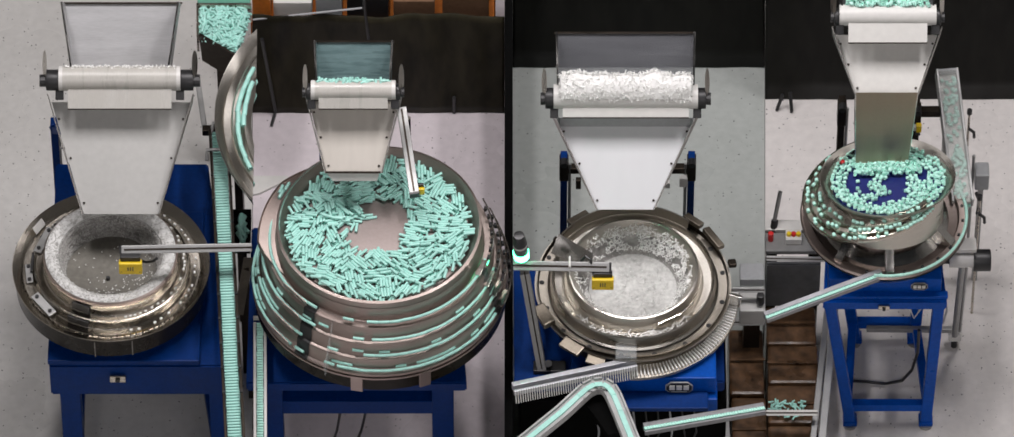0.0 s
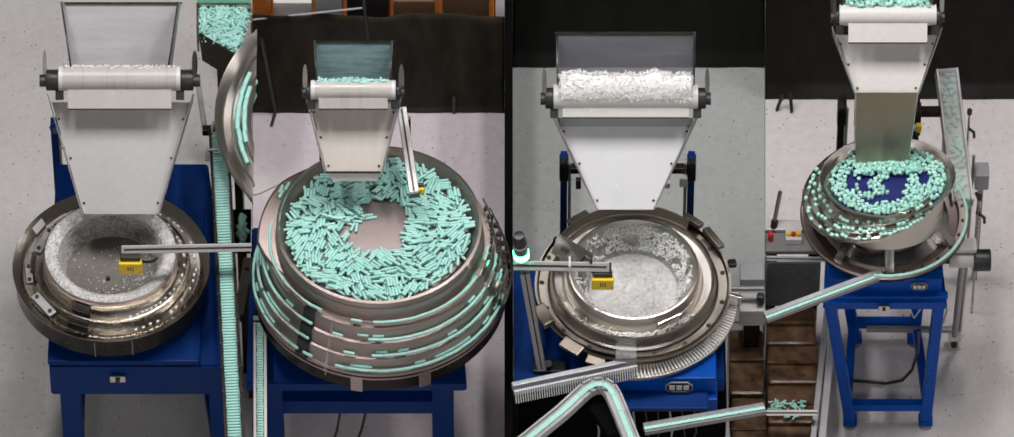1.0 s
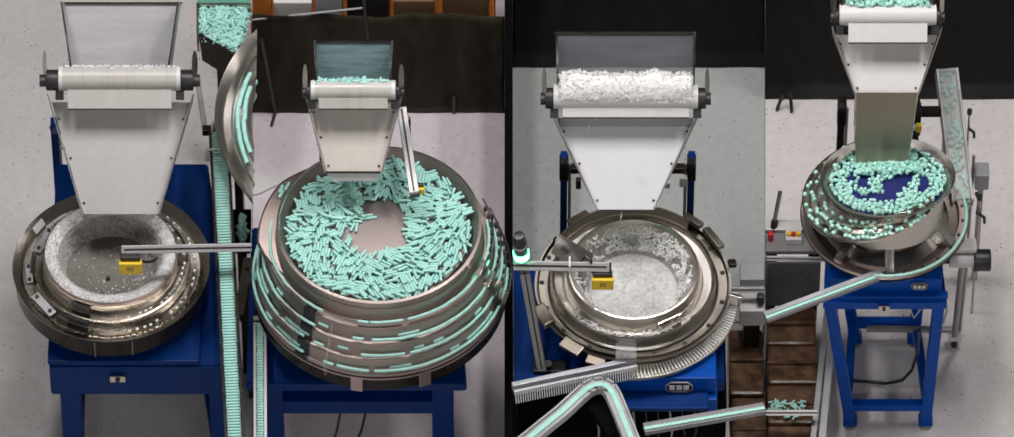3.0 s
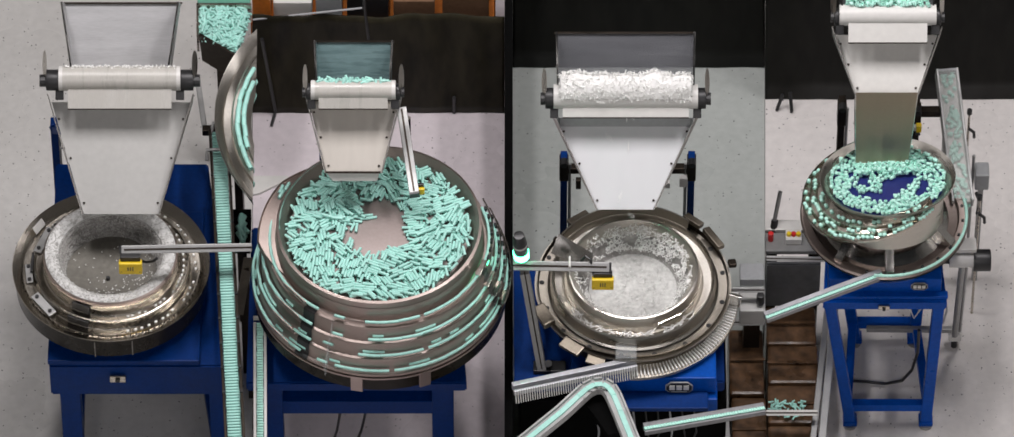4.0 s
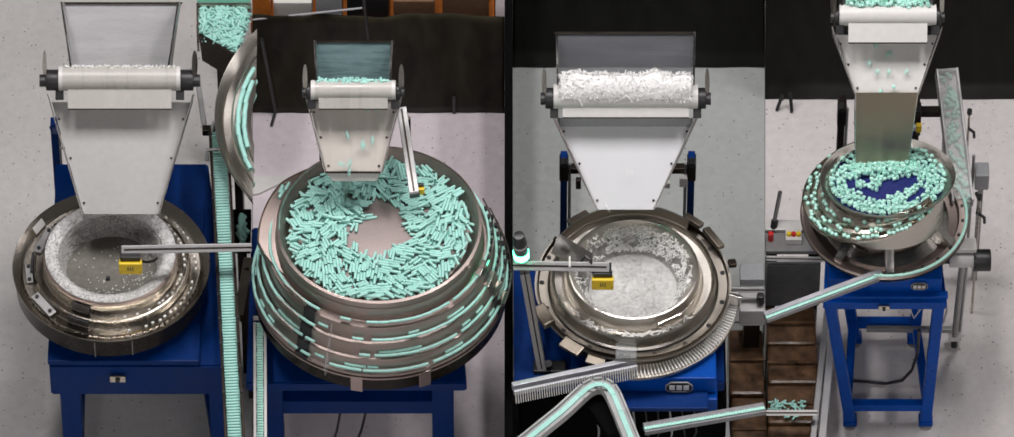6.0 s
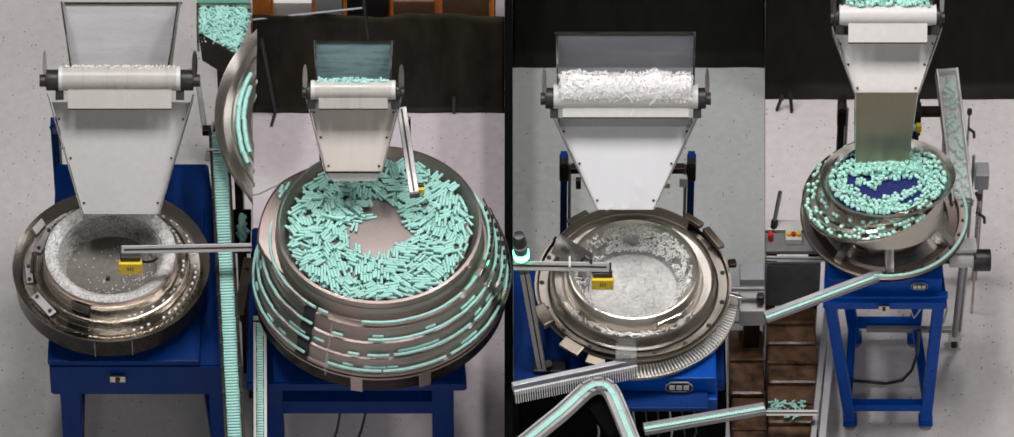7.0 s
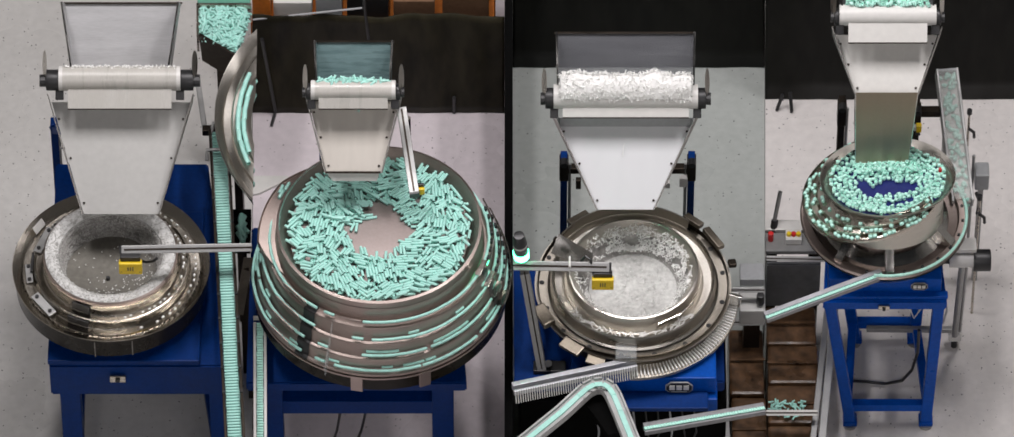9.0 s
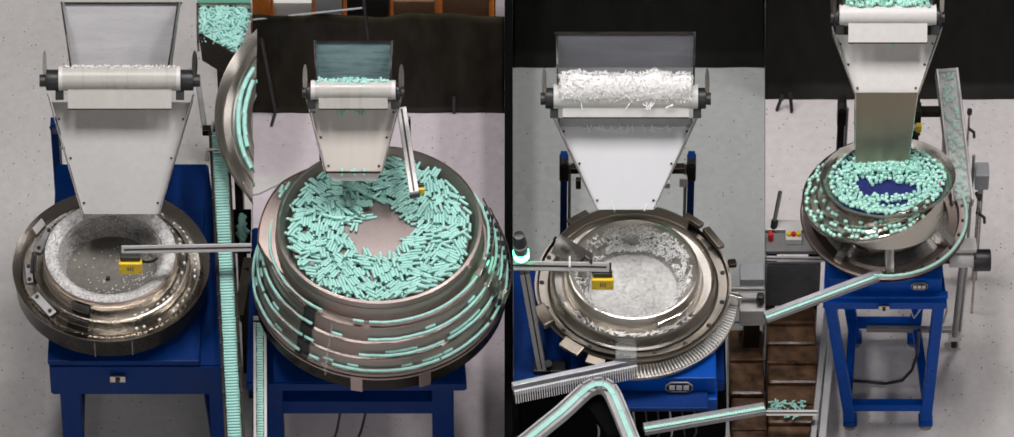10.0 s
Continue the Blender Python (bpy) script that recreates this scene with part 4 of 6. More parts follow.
# drift of capsules under the outlet, held back in the pan's middle
drift = thing("capsule_drift", M2.copy(), "loose drift of mint capsules below the chute's outlet", "capsules", "capsule beds")
for lay in range(3):
    for (x, y, a) in stacked(lambda x, y: ((x + 0.135) / 0.075) ** 2 + ((y - 0.062) / 0.045) ** 2 < 1, 0.22, 40, CAP_L, CAP_W, prng):
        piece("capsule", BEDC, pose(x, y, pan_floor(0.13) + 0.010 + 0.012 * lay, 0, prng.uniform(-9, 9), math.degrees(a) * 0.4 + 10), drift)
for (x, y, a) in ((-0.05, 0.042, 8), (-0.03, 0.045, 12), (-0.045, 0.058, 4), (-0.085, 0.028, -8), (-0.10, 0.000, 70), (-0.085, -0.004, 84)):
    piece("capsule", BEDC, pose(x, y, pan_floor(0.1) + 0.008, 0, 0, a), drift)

# capsules travelling on the four tracks
TRACKS = ((0.412, 0.260), (0.440, 0.191), (0.461, 0.123), (0.480, 0.056))


def track_angle(u, gap, jump):
    """Angle for the distance travelled: dense up to the gap, thrown ahead across it, dense beyond."""
    if u < gap:
        return u
    if u < gap + 5:
        return gap + (u - gap) / 5 * (jump + 5)
    return u + jump


TRACK_CAPSULE = capsule_mesh("slim_capsule", 0.040, 0.0056, MINT)
travellers = []
for k, (r, z) in enumerate(TRACKS):
    step = math.degrees(0.0415 / r)
    gap, jump = 238 - k * 2, (20, 24, 24, 12)[k]
    i, u = 0, 60.0
    while u < 318:
        u += step * (1.0 if prng.random() < 0.95 else prng.uniform(1.1, 1.5))
        o = piece("mint_capsule", TRACK_CAPSULE, Matrix())
        tagged(o, "mint green capsule travelling along a steel track", "capsule", "capsules on the tracks")
        travellers.append((o, r + prng.uniform(-0.001, 0.001), z + 0.008, u, gap, jump))
        if k >= 1 and prng.random() < (0, 0.15, 0.3, 0.4)[k]:
            o = piece("mint_capsule", TRACK_CAPSULE, Matrix())
            tagged(o, "mint green capsule riding on top of the row", "capsule", "capsules on the tracks")
            travellers.append((o, r - 0.012, z + 0.016, u + step * 0.4, gap, jump))

# outlet bracket, slots and clamps of the big feeder
for k, (r, z) in enumerate(TRACKS):
    ring_fit(B2, "guide_blade", r + 0.008, 222 - k, z + 0.016, (0.004, 0.13, 0.028), STEEL_WARM, "thin steel guide blade", 12)
    for j in range(7):
        ring_fit(B2, "clamp_block", r + 0.010, 346 + j * 5.5 + k, z + 0.012, (0.010, 0.014, 0.018), BLACK, "", 10)
    part("guide_wire", sweep([(r + 0.014, z + 0.020), (r + 0.017, z + 0.023), (r + 0.020, z + 0.020), (r + 0.017, z + 0.017), (r + 0.014, z + 0.020)], 340, 385, lambda a: 0.0, 30), STEEL_BRIGHT, B2, "thin bright guide wire", True)
    o = part("chrome_guide", plate([(-0.012, -0.030, 0.0), (0.010, -0.034, 0.004), (0.014, 0.030, 0.026), (-0.004, 0.030, 0.020)], 0.005, (0, 0, 1)), STEEL_BRIGHT, B2, "bright tapered chrome guide")
    o.matrix_basis = Matrix.Rotation(radians(337 + k * 2.0), 4, "Z") @ pose(r + 0.002, 0, z + 0.012)
for a0, a1 in ((229, 236), (337, 342)):
    part("dark_bracket", lathe([(r + 0.003, z + 0.002) for r, z in tiers[1:-1]], 10, a0, a1), BLACK, B2, "dark bracket across the tiers")
cl = part("clear_guard", plate([(0.40, 0, 0.20), (0.50, 0, 0.01), (0.505, 0, 0.06), (0.42, 0, 0.25)], 0.004, (0, 1, 0)), CLEAR, B2, "clear plastic guard strip")
cl.matrix_basis = Matrix.Rotation(radians(246), 4, "Z")
for a in (260, 291):
    ring_fit(B2, "skirt_bracket", 0.480, a, -0.018, (0.010, 0.045, 0.085), STEEL_WARM, "", 0)
for a in range(5, 60, 9):
    ring_fit(B2, "rim_stud", 0.492, a, 0.01, (0.010, 0.010, 0.02), BLACK)
part("rim_strip", lathe([(0.372, 0.349), (0.376, 0.356), (0.380, 0.349)], 60, 120, 185), STEEL_BRIGHT, B2)
joined_caps = [Matrix.Rotation(radians(a), 4, "Z") @ pose(0.405 + dr * 0.6, 0, 0.284, 0, 0, 90 + t) for a, dr, t in ((126, 0, 4), (131, 0.004, -3), (137, -0.004, 6), (146, 0.03, 10), (152, 0.028, 3), (149, 0.05, 12))]
for m in joined_caps:
    piece("stray_capsule", CAPSULE_SHORT, m, B2)

sensor_arm("sensor_rig", (-0.3855, -0.7354, 1.5), (-0.3366, -1.06, 1.4), 0.03607, "slanting aluminium bar with a small yellow sensor", (-0.3229, -1.027, 1.38), 0.030)
bm = bmesh.new()
cyl(bm, (-0.3697, -0.36, 1.014), ((-0.3697, -0.36, 1.014)[0], -0.36, 0), 0.010, seg=10)
tagged(part("clamp_post", bm, STEEL), "short steel clamp post behind the pan", "post")
bm = bmesh.new()
box(bm, (-0.6935, -0.4, 0.8445), (0.02, 0.03, 0.03), None, 0.003)
box(bm, ((-0.6935, -0.4, 0.8445)[0], -0.40, (-0.6935, -0.4, 0.8445)[2] / 2), (0.012, 0.02, (-0.6935, -0.4, 0.8445)[2]))
tagged(part("hopper_clamp", bm, BLUE), "small blue clamp behind the chute", "clamp")

for u in range(1, 12):
    for sy in (-1, 1):
        o = part("bolt", cyl(bmesh.new(), (0.115 * u, sy * (0.02645 + 0.006), 0.028), (0.115 * u, sy * (0.02645 + 0.006), 0.036), 0.006, seg=8), BLACK, R1)
for k, (x0, x1) in enumerate((((-0.6338, -1.255, 0.5), (-0.6631, -1.139, 0.02)), ((-0.5377, -1.261, 0.5), (-0.5753, -1.139, 0.02)), ((-0.7901, -1.242, 0.5), (-0.8795, -1.206, 0.3)))):
    a, b = Vector(x0), Vector(x1)
    bm = tube(bmesh.new(), [a, a.lerp(b, 0.3) + Vector((0.02, 0, -0.03)), a.lerp(b, 0.65) + Vector((0.015, 0, -0.02)), b], 0.005)
    tagged(part("power_cable", bm, BLACK), "black cable hanging below the large feeder's table", "cable", "hanging cables")
# ladder rail of the second bay
R2 = capsule_rail((-0.9114, -1.177, 0.8), (-0.8984, -1.755, 0.8), 0.02645, "narrow straight rail packed with small mint capsules", capsule_mesh("small_rail_capsule", 0.02405, 0.004569, MINT_PALE), 46, 0.03, 0.0, True, STEEL_DARK, PLATE)
part("end_clamp", boxes(((-0.01, 0, 0.02), (0.012, 0.0481, 0.012))), PLATE, R2)
part("support", boxes(((0.22, 0, -0.42), (0.03, 0.02, 0.78))), STEEL_DARK, R2)

wb = thing("white_board", pose(*(-0.9433, 0.1621, 0)), "thin white board lying on the floor", "board")
part("sheet", plate([(-0.045, 0.045, 0.012), (-0.045, -0.05, 0.012), (-0.02, -0.045, 0.012), (0.10, 0.03, 0.012), (0.09, 0.045, 0.012)], 0.012, (0, 0, -1)), PLATE, wb)
# background behind the low curtain: shelf with cartons, hanging pipe
sh = thing("storage_shelf", pose(-0.52, 0.80, 0), "orange metal storage shelf with cartons and dark tools behind the curtain", "shelf")
part("shelf_board", boxes(((0, 0, 0.40), (0.94, 0.3, 0.02))), ORANGE, sh, "orange painted shelf board")
for x, y, sx, sz, mt in ((-0.43, -0.08, 0.07, 0.16, ORANGE), (-0.31, -0.05, 0.15, 0.10, PLATE), (-0.17, -0.06, 0.10, 0.14, GREY), (-0.02, -0.05, 0.16, 0.12, BLACK), (0.16, -0.06, 0.16, 0.12, CARD), (0.36, -0.05, 0.18, 0.13, CARD)):
    part("carton", boxes(((x, y, 0.412 + sz / 2), (sx, 0.18, sz)), bevel=0.004), mt, sh)
for x in (-0.46, 0.46):
    for y in (-0.13, 0.13):
        part("upright", boxes(((x, y, 0.20), (0.03, 0.03, 0.40))), ORANGE, sh)
rail2 = tagged(part("curtain_rail", cyl(bmesh.new(), (-0.9801, 0.54, 0.5495), (-0.5577, 0.54, 0.6171), 0.004, seg=8), GREY), "thin metal rail along the curtain top", "rail")
bm = bmesh.new()
tube(bm, [(-0.5484, 0.5, 0.7071), (-0.5426, 0.5, 0.5947), (-0.5342, 0.5, 0.4817)], 0.006)
tagged(part("hanging_cable", bm, BLACK), "black cable hanging down the curtain", "cable")


def stand_leg(name, a, b, c, label):
    bm = bmesh.new()
    tube(bm, [a, b], 0.007)
    tube(bm, [b, c], 0.006)
    return tagged(part(name, bm, BLACK), label, "stand", "curtain stands")


stand_leg("curtain_stand", (-0.946, 0.5, 0.4817), (-0.9047, 0.5292, 0.02), (-0.9188, 0.4645, 0.01), "thin black stand leg propping the curtain")
stand_leg("curtain_stand", (-0.2068, 0.53, 0.104), (-0.2073, 0.5378, 0.01), (-0.2073, 0.5311, 0.01), "thin black stand leg propping the curtain")
stand_leg("curtain_stand", (1.076, 0.5641, 0.08), (1.057, 0.5512, 0.01), (1.054, 0.5445, 0.01), "thin black stand leg by the curtain")
stand_leg("curtain_stand", (1.106, 0.5775, 0.08), (1.113, 0.5411, 0.01), (1.112, 0.5345, 0.01), "thin black stand leg by the curtain")


# ---- third bay: white rods, comb outlet, lamp tower, rails ----
ms = []
for i in range(5000):
    x = rnd.uniform(-0.2405, 0.2405)
    f = rnd.random()
    crest = 0.1828 + 0.01684 * noise.noise(Vector((x * 14, 0, 4))) + 0.00962 * noise.noise(Vector((x * 60, 2, 4)))
    y = 0.08177 + f * (crest - 0.08177)
    ms.append(pose(x, y, 0.085 + 0.055 * math.sin(min(1, 0.35 + f) * 1.57) + rnd.uniform(-0.01, 0.016), rnd.uniform(0, 180), rnd.uniform(0, 180), rnd.uniform(0, 180)))
bulk = thing("white_rod_bulk", H3.matrix_basis.copy(), "dense white mass of rods under the heap", "rods")
bm = bmesh.new()
nb = 60
prev = None
for i in range(nb + 1):
    x = -0.2381 + 0.4762 * i / nb
    crest = 0.1732 + 0.01684 * noise.noise(Vector((x * 14, 0, 4)))
    ringv = [bm.verts.new((x, 0.08658 + (crest - 0.08658) * f, 0.103 + 0.055 * math.sin(min(1, 0.35 + f) * 1.57) + 0.006 * noise.noise(Vector((x * 40, f * 6, 1))))) for f in (0, 0.2, 0.4, 0.6, 0.8, 1.0)]
    if prev:
        for k in range(5):
            bm.faces.new((prev[k], prev[k + 1], ringv[k + 1], ringv[k]))
    prev = ringv
part("mass", bm, WHITE_BIT, bulk, "", True)
flakes = joined("white_rod_pile", capsule_mesh("belt_rod", 0.022, 0.0015, WHITE_BIT, 5), ms, WHITE_BIT)
tagged(flakes, "heap of small white plastic rods on the hopper belt", "rods")
flakes.matrix_basis = H3.matrix_basis.copy()
ms = []
for i in range(240):
    ms.append(pose(rnd.uniform(-0.202, 0.202), 0.1058 + 0.03607 + rnd.uniform(0, 0.012), 0.085 + rnd.uniform(0.0, 0.03), rnd.uniform(0, 180), rnd.uniform(0, 180), rnd.uniform(0, 180)))
bits1 = joined("white_bit_row", BIT, ms, WHITE_BIT)
tagged(bits1, "line of tiny white bits coming over the hopper belt", "bits")
bits1.matrix_basis = H1.matrix_basis.copy()

M3 = Matrix.Translation((0.4643, -1.091, 0.95)) @ Matrix.Scale(0.972, 4)
for k, (r0, r1, z, n) in enumerate(((0.172, 0.222, 0.02, 3400), (0.03, 0.19, -0.047, 420))):
    ms = []
    for i in range(n):
        a, r = rnd.uniform(0, 360), rnd.uniform(r0, r1)
        zz = z + rnd.uniform(0, 0.010)
        if k == 0:
            zz = -0.042 + (r - 0.165) * 1.55 + rnd.uniform(0, 0.012)
            if rnd.random() > 0.12 + 0.88 * max(0.0, math.cos(radians(a - 60))) or noise.noise(Vector((a * 0.05, r * 60, 2))) < -0.25:
                continue
        ms.append(Matrix.Rotation(radians(a), 4, "Z") @ pose(r, 0, zz, rnd.uniform(-35, 35), rnd.uniform(-70, 70) if k < 1 else rnd.uniform(-10, 10), rnd.uniform(0, 180)))
    g = joined("white_rod_bed", capsule_mesh("bowl_rod", (0.015, 0.006)[k], (0.0015, 0.001)[k], WHITE_BIT, 5), ms, (WHITE_BIT, GRIT_PALE)[k])
    tagged(g, "loose white plastic rods lying round the steel bowl", "rods", "white rod beds")
    g.matrix_basis = M3.copy()
LONG_ROD = capsule_mesh("long_rod", 0.030, 0.0019, WHITE_BIT, 6)
rod_runners = []
for i in range(190):
    o = piece("white_rod", LONG_ROD, Matrix())
    tagged(o, "slim white rod riding along the steel ledge", "rod", "rods on the ledge")
    rod_runners.append((o, rnd.uniform(0.268, 0.292), rnd.uniform(0.002, 0.014), rnd.uniform(212, 490), rnd.uniform(-40, 10), rnd.uniform(20, 150)))
fall_3 = []
for i in range(110):
    o = piece("white_rod", LONG_ROD, Matrix())
    tagged(o, "slim white rod sliding down the wide chute", "rod", "falling rods")
    fall_3.append((o, rnd.uniform(0.0, 8.6) if i < 50 else rnd.uniform(8.9, 9.7), rnd.uniform(-0.19, 0.19), rnd.uniform(0, 180)))
part("comb_ring", lathe([(0.330, -0.105), (0.402, -0.110), (0.402, -0.096), (0.332, -0.085), (0.330, -0.105)], 60, 268, 362), FLANGE_STEEL, B3, "slotted steel outlet ring", True)
part("comb_wall", lathe([(0.345, -0.088), (0.362, -0.012)], 60, 268, 362), STEEL, B3, "", True)
tooth = None
for i in range(46):
    a = 270 + 90 * i / 45
    o = piece("tooth", tooth.data, Matrix(), B3) if tooth else part("tooth", boxes(((0, 0, 0), (0.046, 0.0035, 0.010))), WHITE_BIT, B3, "pale rod seated in a slot")
    tooth = tooth or o
    o.matrix_basis = Matrix.Rotation(radians(a), 4, "Z") @ pose(0.378, 0, -0.082, 0, 6, 0)
for a in range(10, 360, 21):
    o = part("flange_hole", cyl(bmesh.new(), (0, 0, 0), (0, 0, 0.003), 0.0095, seg=12), BLACK, B3)
    o.matrix_basis = Matrix.Rotation(radians(a), 4, "Z") @ pose(0.346, 0, -0.033, 0, -6, 0)
for a, r, z, s, mt in ((205, 0.372, -0.025, (0.05, 0.10, 0.03), BRONZE), (232, 0.375, -0.035, (0.055, 0.09, 0.02), BRONZE), (248, 0.37, -0.045, (0.07, 0.07, 0.012), BRONZE),
                   (32, 0.362, 0.015, (0.03, 0.11, 0.02), BRONZE), (50, 0.362, 0.015, (0.03, 0.08, 0.02), BRONZE), (150, 0.32, 0.03, (0.05, 0.02, 0.03), STEEL_DARK), (12, 0.385, 0.0, (0.03, 0.03, 0.02), STEEL_DARK),
                   (125, 0.36, 0.012, (0.03, 0.09, 0.014), BRONZE), (350, 0.39, -0.04, (0.05, 0.012, 0.06), STEEL_BRIGHT)):
    ring_fit(B3, "clamp_plate", r, a, z, s, mt, "", 8)
part("outlet_box", boxes(((-0.03, -0.33, -0.06), (0.08, 0.09, 0.10)), bevel=0.004), CLEAR, B3, "clear plastic outlet box")
for a, w in ((300, 0.10), (318, 0.07)):
    ring_fit(B3, "ledge_fin", 0.262, a, 0.030, (0.004, w, 0.05), STEEL_BRIGHT, "bright bent steel fin", 20)
pl = part("deflector", plate([(0.15, 0.05, 0.0), (0.31, 0.05, 0.06), (0.31, -0.05, 0.06), (0.17, -0.04, 0.0)], 0.003, (0, 0, 1)), STEEL_BRIGHT, B3, "bright bent steel deflector")
pl.matrix_basis = Matrix.Rotation(radians(163), 4, "Z") @ pose(0, 0, 0.045)
bz3 = thing("drive_base", pose((0.4643, -1.091, 0.95)[0], (0.4643, -1.091, 0.95)[1], 0.74), "blue drive base under the comb feeder", "drive unit", "drive units")
part("motor_housing", cyl(bmesh.new(), (0, 0, 0.03), (0, 0, 0.085), 0.27, seg=40), BLACK, bz3)
part("base_box", boxes(((0.02, -0.06, 0.02), (0.50, 0.44, 0.04)), bevel=0.006), BLUE, bz3)

sensor_arm("sensor_rig", (0.0224, -1.23, 1.2), (0.3748, -1.239, 1.2), 0.03607, "aluminium bar with a yellow optical sensor above white rods", (0.3491, -1.271, 1.15), 0.052, None, True,
           [(0.316, -1.248, 1.17), (0.3038, -1.233, 1.24), (0.2874, -1.22, 1.24), (0.2687, -1.22, 1.21)])
aw = (0.2287, -1.23, 1.2)
tagged(part("cable_tie", boxes((aw, (0.008, 0.05, 0.05)), bevel=0.003), PLATE), "white cable tie round the sensor bar", "cable tie")
bm = beam(bmesh.new(), (0.0637, -1.236, 1.17), (0.1285, -1.352, 0.75), 0.03367, 0.03367, (0, -1, 0.3), 0.003)
ap = thing("sensor_post", pose(0, 0, 0), "leaning aluminium profile post on a black base plate", "post")
part("profile", bm, ALU, ap)
part("profile_groove", beam(bmesh.new(), Vector((0.0637, -1.236, 1.17)) + Vector((0, -0.0125, 0.0145)), Vector((0.1285, -1.352, 0.75)) + Vector((0, -0.0125, 0.0145)), 0.005, 0.003, (0, -1, 0.3)), STEEL_DARK, ap)
part("base_plate", boxes(((0.1571, -1.345, 0.75), (0.12, 0.05, 0.02)), bevel=0.003), BLACK, ap)
part("knob", cyl(bmesh.new(), (0.1523, -1.335, 0.76), (0.152, -1.367, 0.8), 0.014, seg=10), BLACK, ap)
LT = (0.0542, -1.208, 1.21)
lt = thing("signal_tower", pose(*LT, 8, -4, 0), "black signal tower lamp with glowing green ring", "signal lamp")
part("socket", cyl(bmesh.new(), (0, 0, 0), (0, 0, 0.02), 0.028, seg=24), BLACK, lt)
part("green_lens", cyl(bmesh.new(), (0, 0, 0.02), (0, 0, 0.055), 0.029, seg=24), GREEN_LAMP, lt, "lit green lens", True)
part("collar", cyl(bmesh.new(), (0, 0, 0.055), (0, 0, 0.066), 0.027, seg=24), BLACK, lt)
part("dark_lens", cyl(bmesh.new(), (0, 0, 0.066), (0, 0, 0.095), 0.027, seg=24, bevel=0.003), SMOKED, lt, "", True)
part("collar", cyl(bmesh.new(), (0, 0, 0.095), (0, 0, 0.104), 0.026, seg=24), PLATE, lt)
part("cap", cyl(bmesh.new(), (0, 0, 0.104), (0, 0, 0.165), 0.027, 0.020, seg=24, bevel=0.005), BLACK, lt, "", True)


def comb_rail(a, b, w, label, count, drop, tooth_mat, caps=None, cover=None):
    """A slim rail with a row of hanging pins along it."""
    a, b = Vector(a), Vector(b)
    d = b - a
    x = d.normalized()
    y = Vector((0, 0, 1)).cross(x).normalized()
    m = Matrix.Translation(a) @ Matrix((x, y, x.cross(y))).transposed().to_4x4()
    t = thing("outlet_rail", m, label, "track", "straight outlet rails")
    L = d.length
    part("rail_bar", boxes(((L / 2, w * 0.35, 0), (L, w * 0.5, w * 0.8)), bevel=0.002), RAIL_DULL if caps else RAIL, t)
    part("rail_bar", boxes(((L / 2, -w * 0.35, -w * 0.1), (L, w * 0.25, w * 0.6)), bevel=0.002), RAIL_DULL if caps else RAIL, t)
    if cover:
        part("cover", boxes(((L / 2, w * 0.35, w * 0.48), (L, w * 0.55, 0.003))), cover, t)
    one = None
    for i in range(count):
        u = L * (i + 0.5) / count
        if caps:
            piece("cap", caps, pose(u, -w * 0.08, w * 0.22, 0, 0, 90), t)
        else:
            o = piece("pin", one.data, Matrix(), t) if one else part("pin", boxes(((0, 0, 0), (0.0032, 0.004, drop)), bevel=0), tooth_mat, t)
            one = one or o
            o.matrix_basis = pose(u, -w * 0.62, -drop * 0.35, -14, 0, 0)
    return t


comb_rail((0.0224, -1.569, 0.9), (0.473, -1.448, 0.9), 0.03848, "silver outlet rail with a row of hanging white rods", 52, 0.055, WHITE_BIT)
SMALLCAP = capsule_mesh("small_cap", 0.013, 0.0062, MINT_PALE)
comb_rail((0.4997, -1.693, 0.82), (0.9413, -1.596, 0.82), 0.03607, "slim outlet rail carrying pale mint caps", 44, 0.03, WHITE_BIT, SMALLCAP)
comb_rail((0.948, -1.284, 0.96), (1.381, -1.077, 0.96), 0.03127, "slim outlet rail carrying mint caps away from the feeder", 44, 0.03, WHITE_BIT, SMALLCAP, RAIL)

# bent white conveyor with a mint line
cv = thing("bent_conveyor", pose(0, 0, 0), "white bent guide conveyor with a mint strip of capsules", "conveyor")
CP = [(0.0517, -1.802, 0.86), (0.198, -1.652, 0.86), (0.2618, -1.593, 0.88), (0.2903, -1.56, 0.88), (0.3188, -1.541, 0.88), (0.3495, -1.538, 0.88), (0.373, -1.556, 0.88), (0.3892, -1.59, 0.88), (0.4123, -1.654, 0.87), (0.4694, -1.832, 0.86)]
for a, b in zip(CP, CP[1:]):
    a, b = Vector(a), Vector(b)
    e = (b - a).normalized() * 0.006
    part("channel", beam(bmesh.new(), a - e, b + e, 0.06012, 0.02, (0, 0, 1), 0.004), GUIDE_WHITE, cv)
    for s in (-1, 1):
        sd = Vector((0, 0, 1)).cross(b - a).normalized() * s * 0.02525
        part("channel_lip", beam(bmesh.new(), a + sd + Vector((0, 0, 0.014)), b + sd + Vector((0, 0, 0.014)), 0.007, 0.014, (0, 0, 1)), GUIDE_WHITE, cv)
    part("mint_strip", beam(bmesh.new(), a + Vector((0, 0, 0.012)), b + Vector((0, 0, 0.012)), 0.020, 0.008, (0, 0, 1), 0.002), MINT, cv, "row of mint capsules seen end to end")
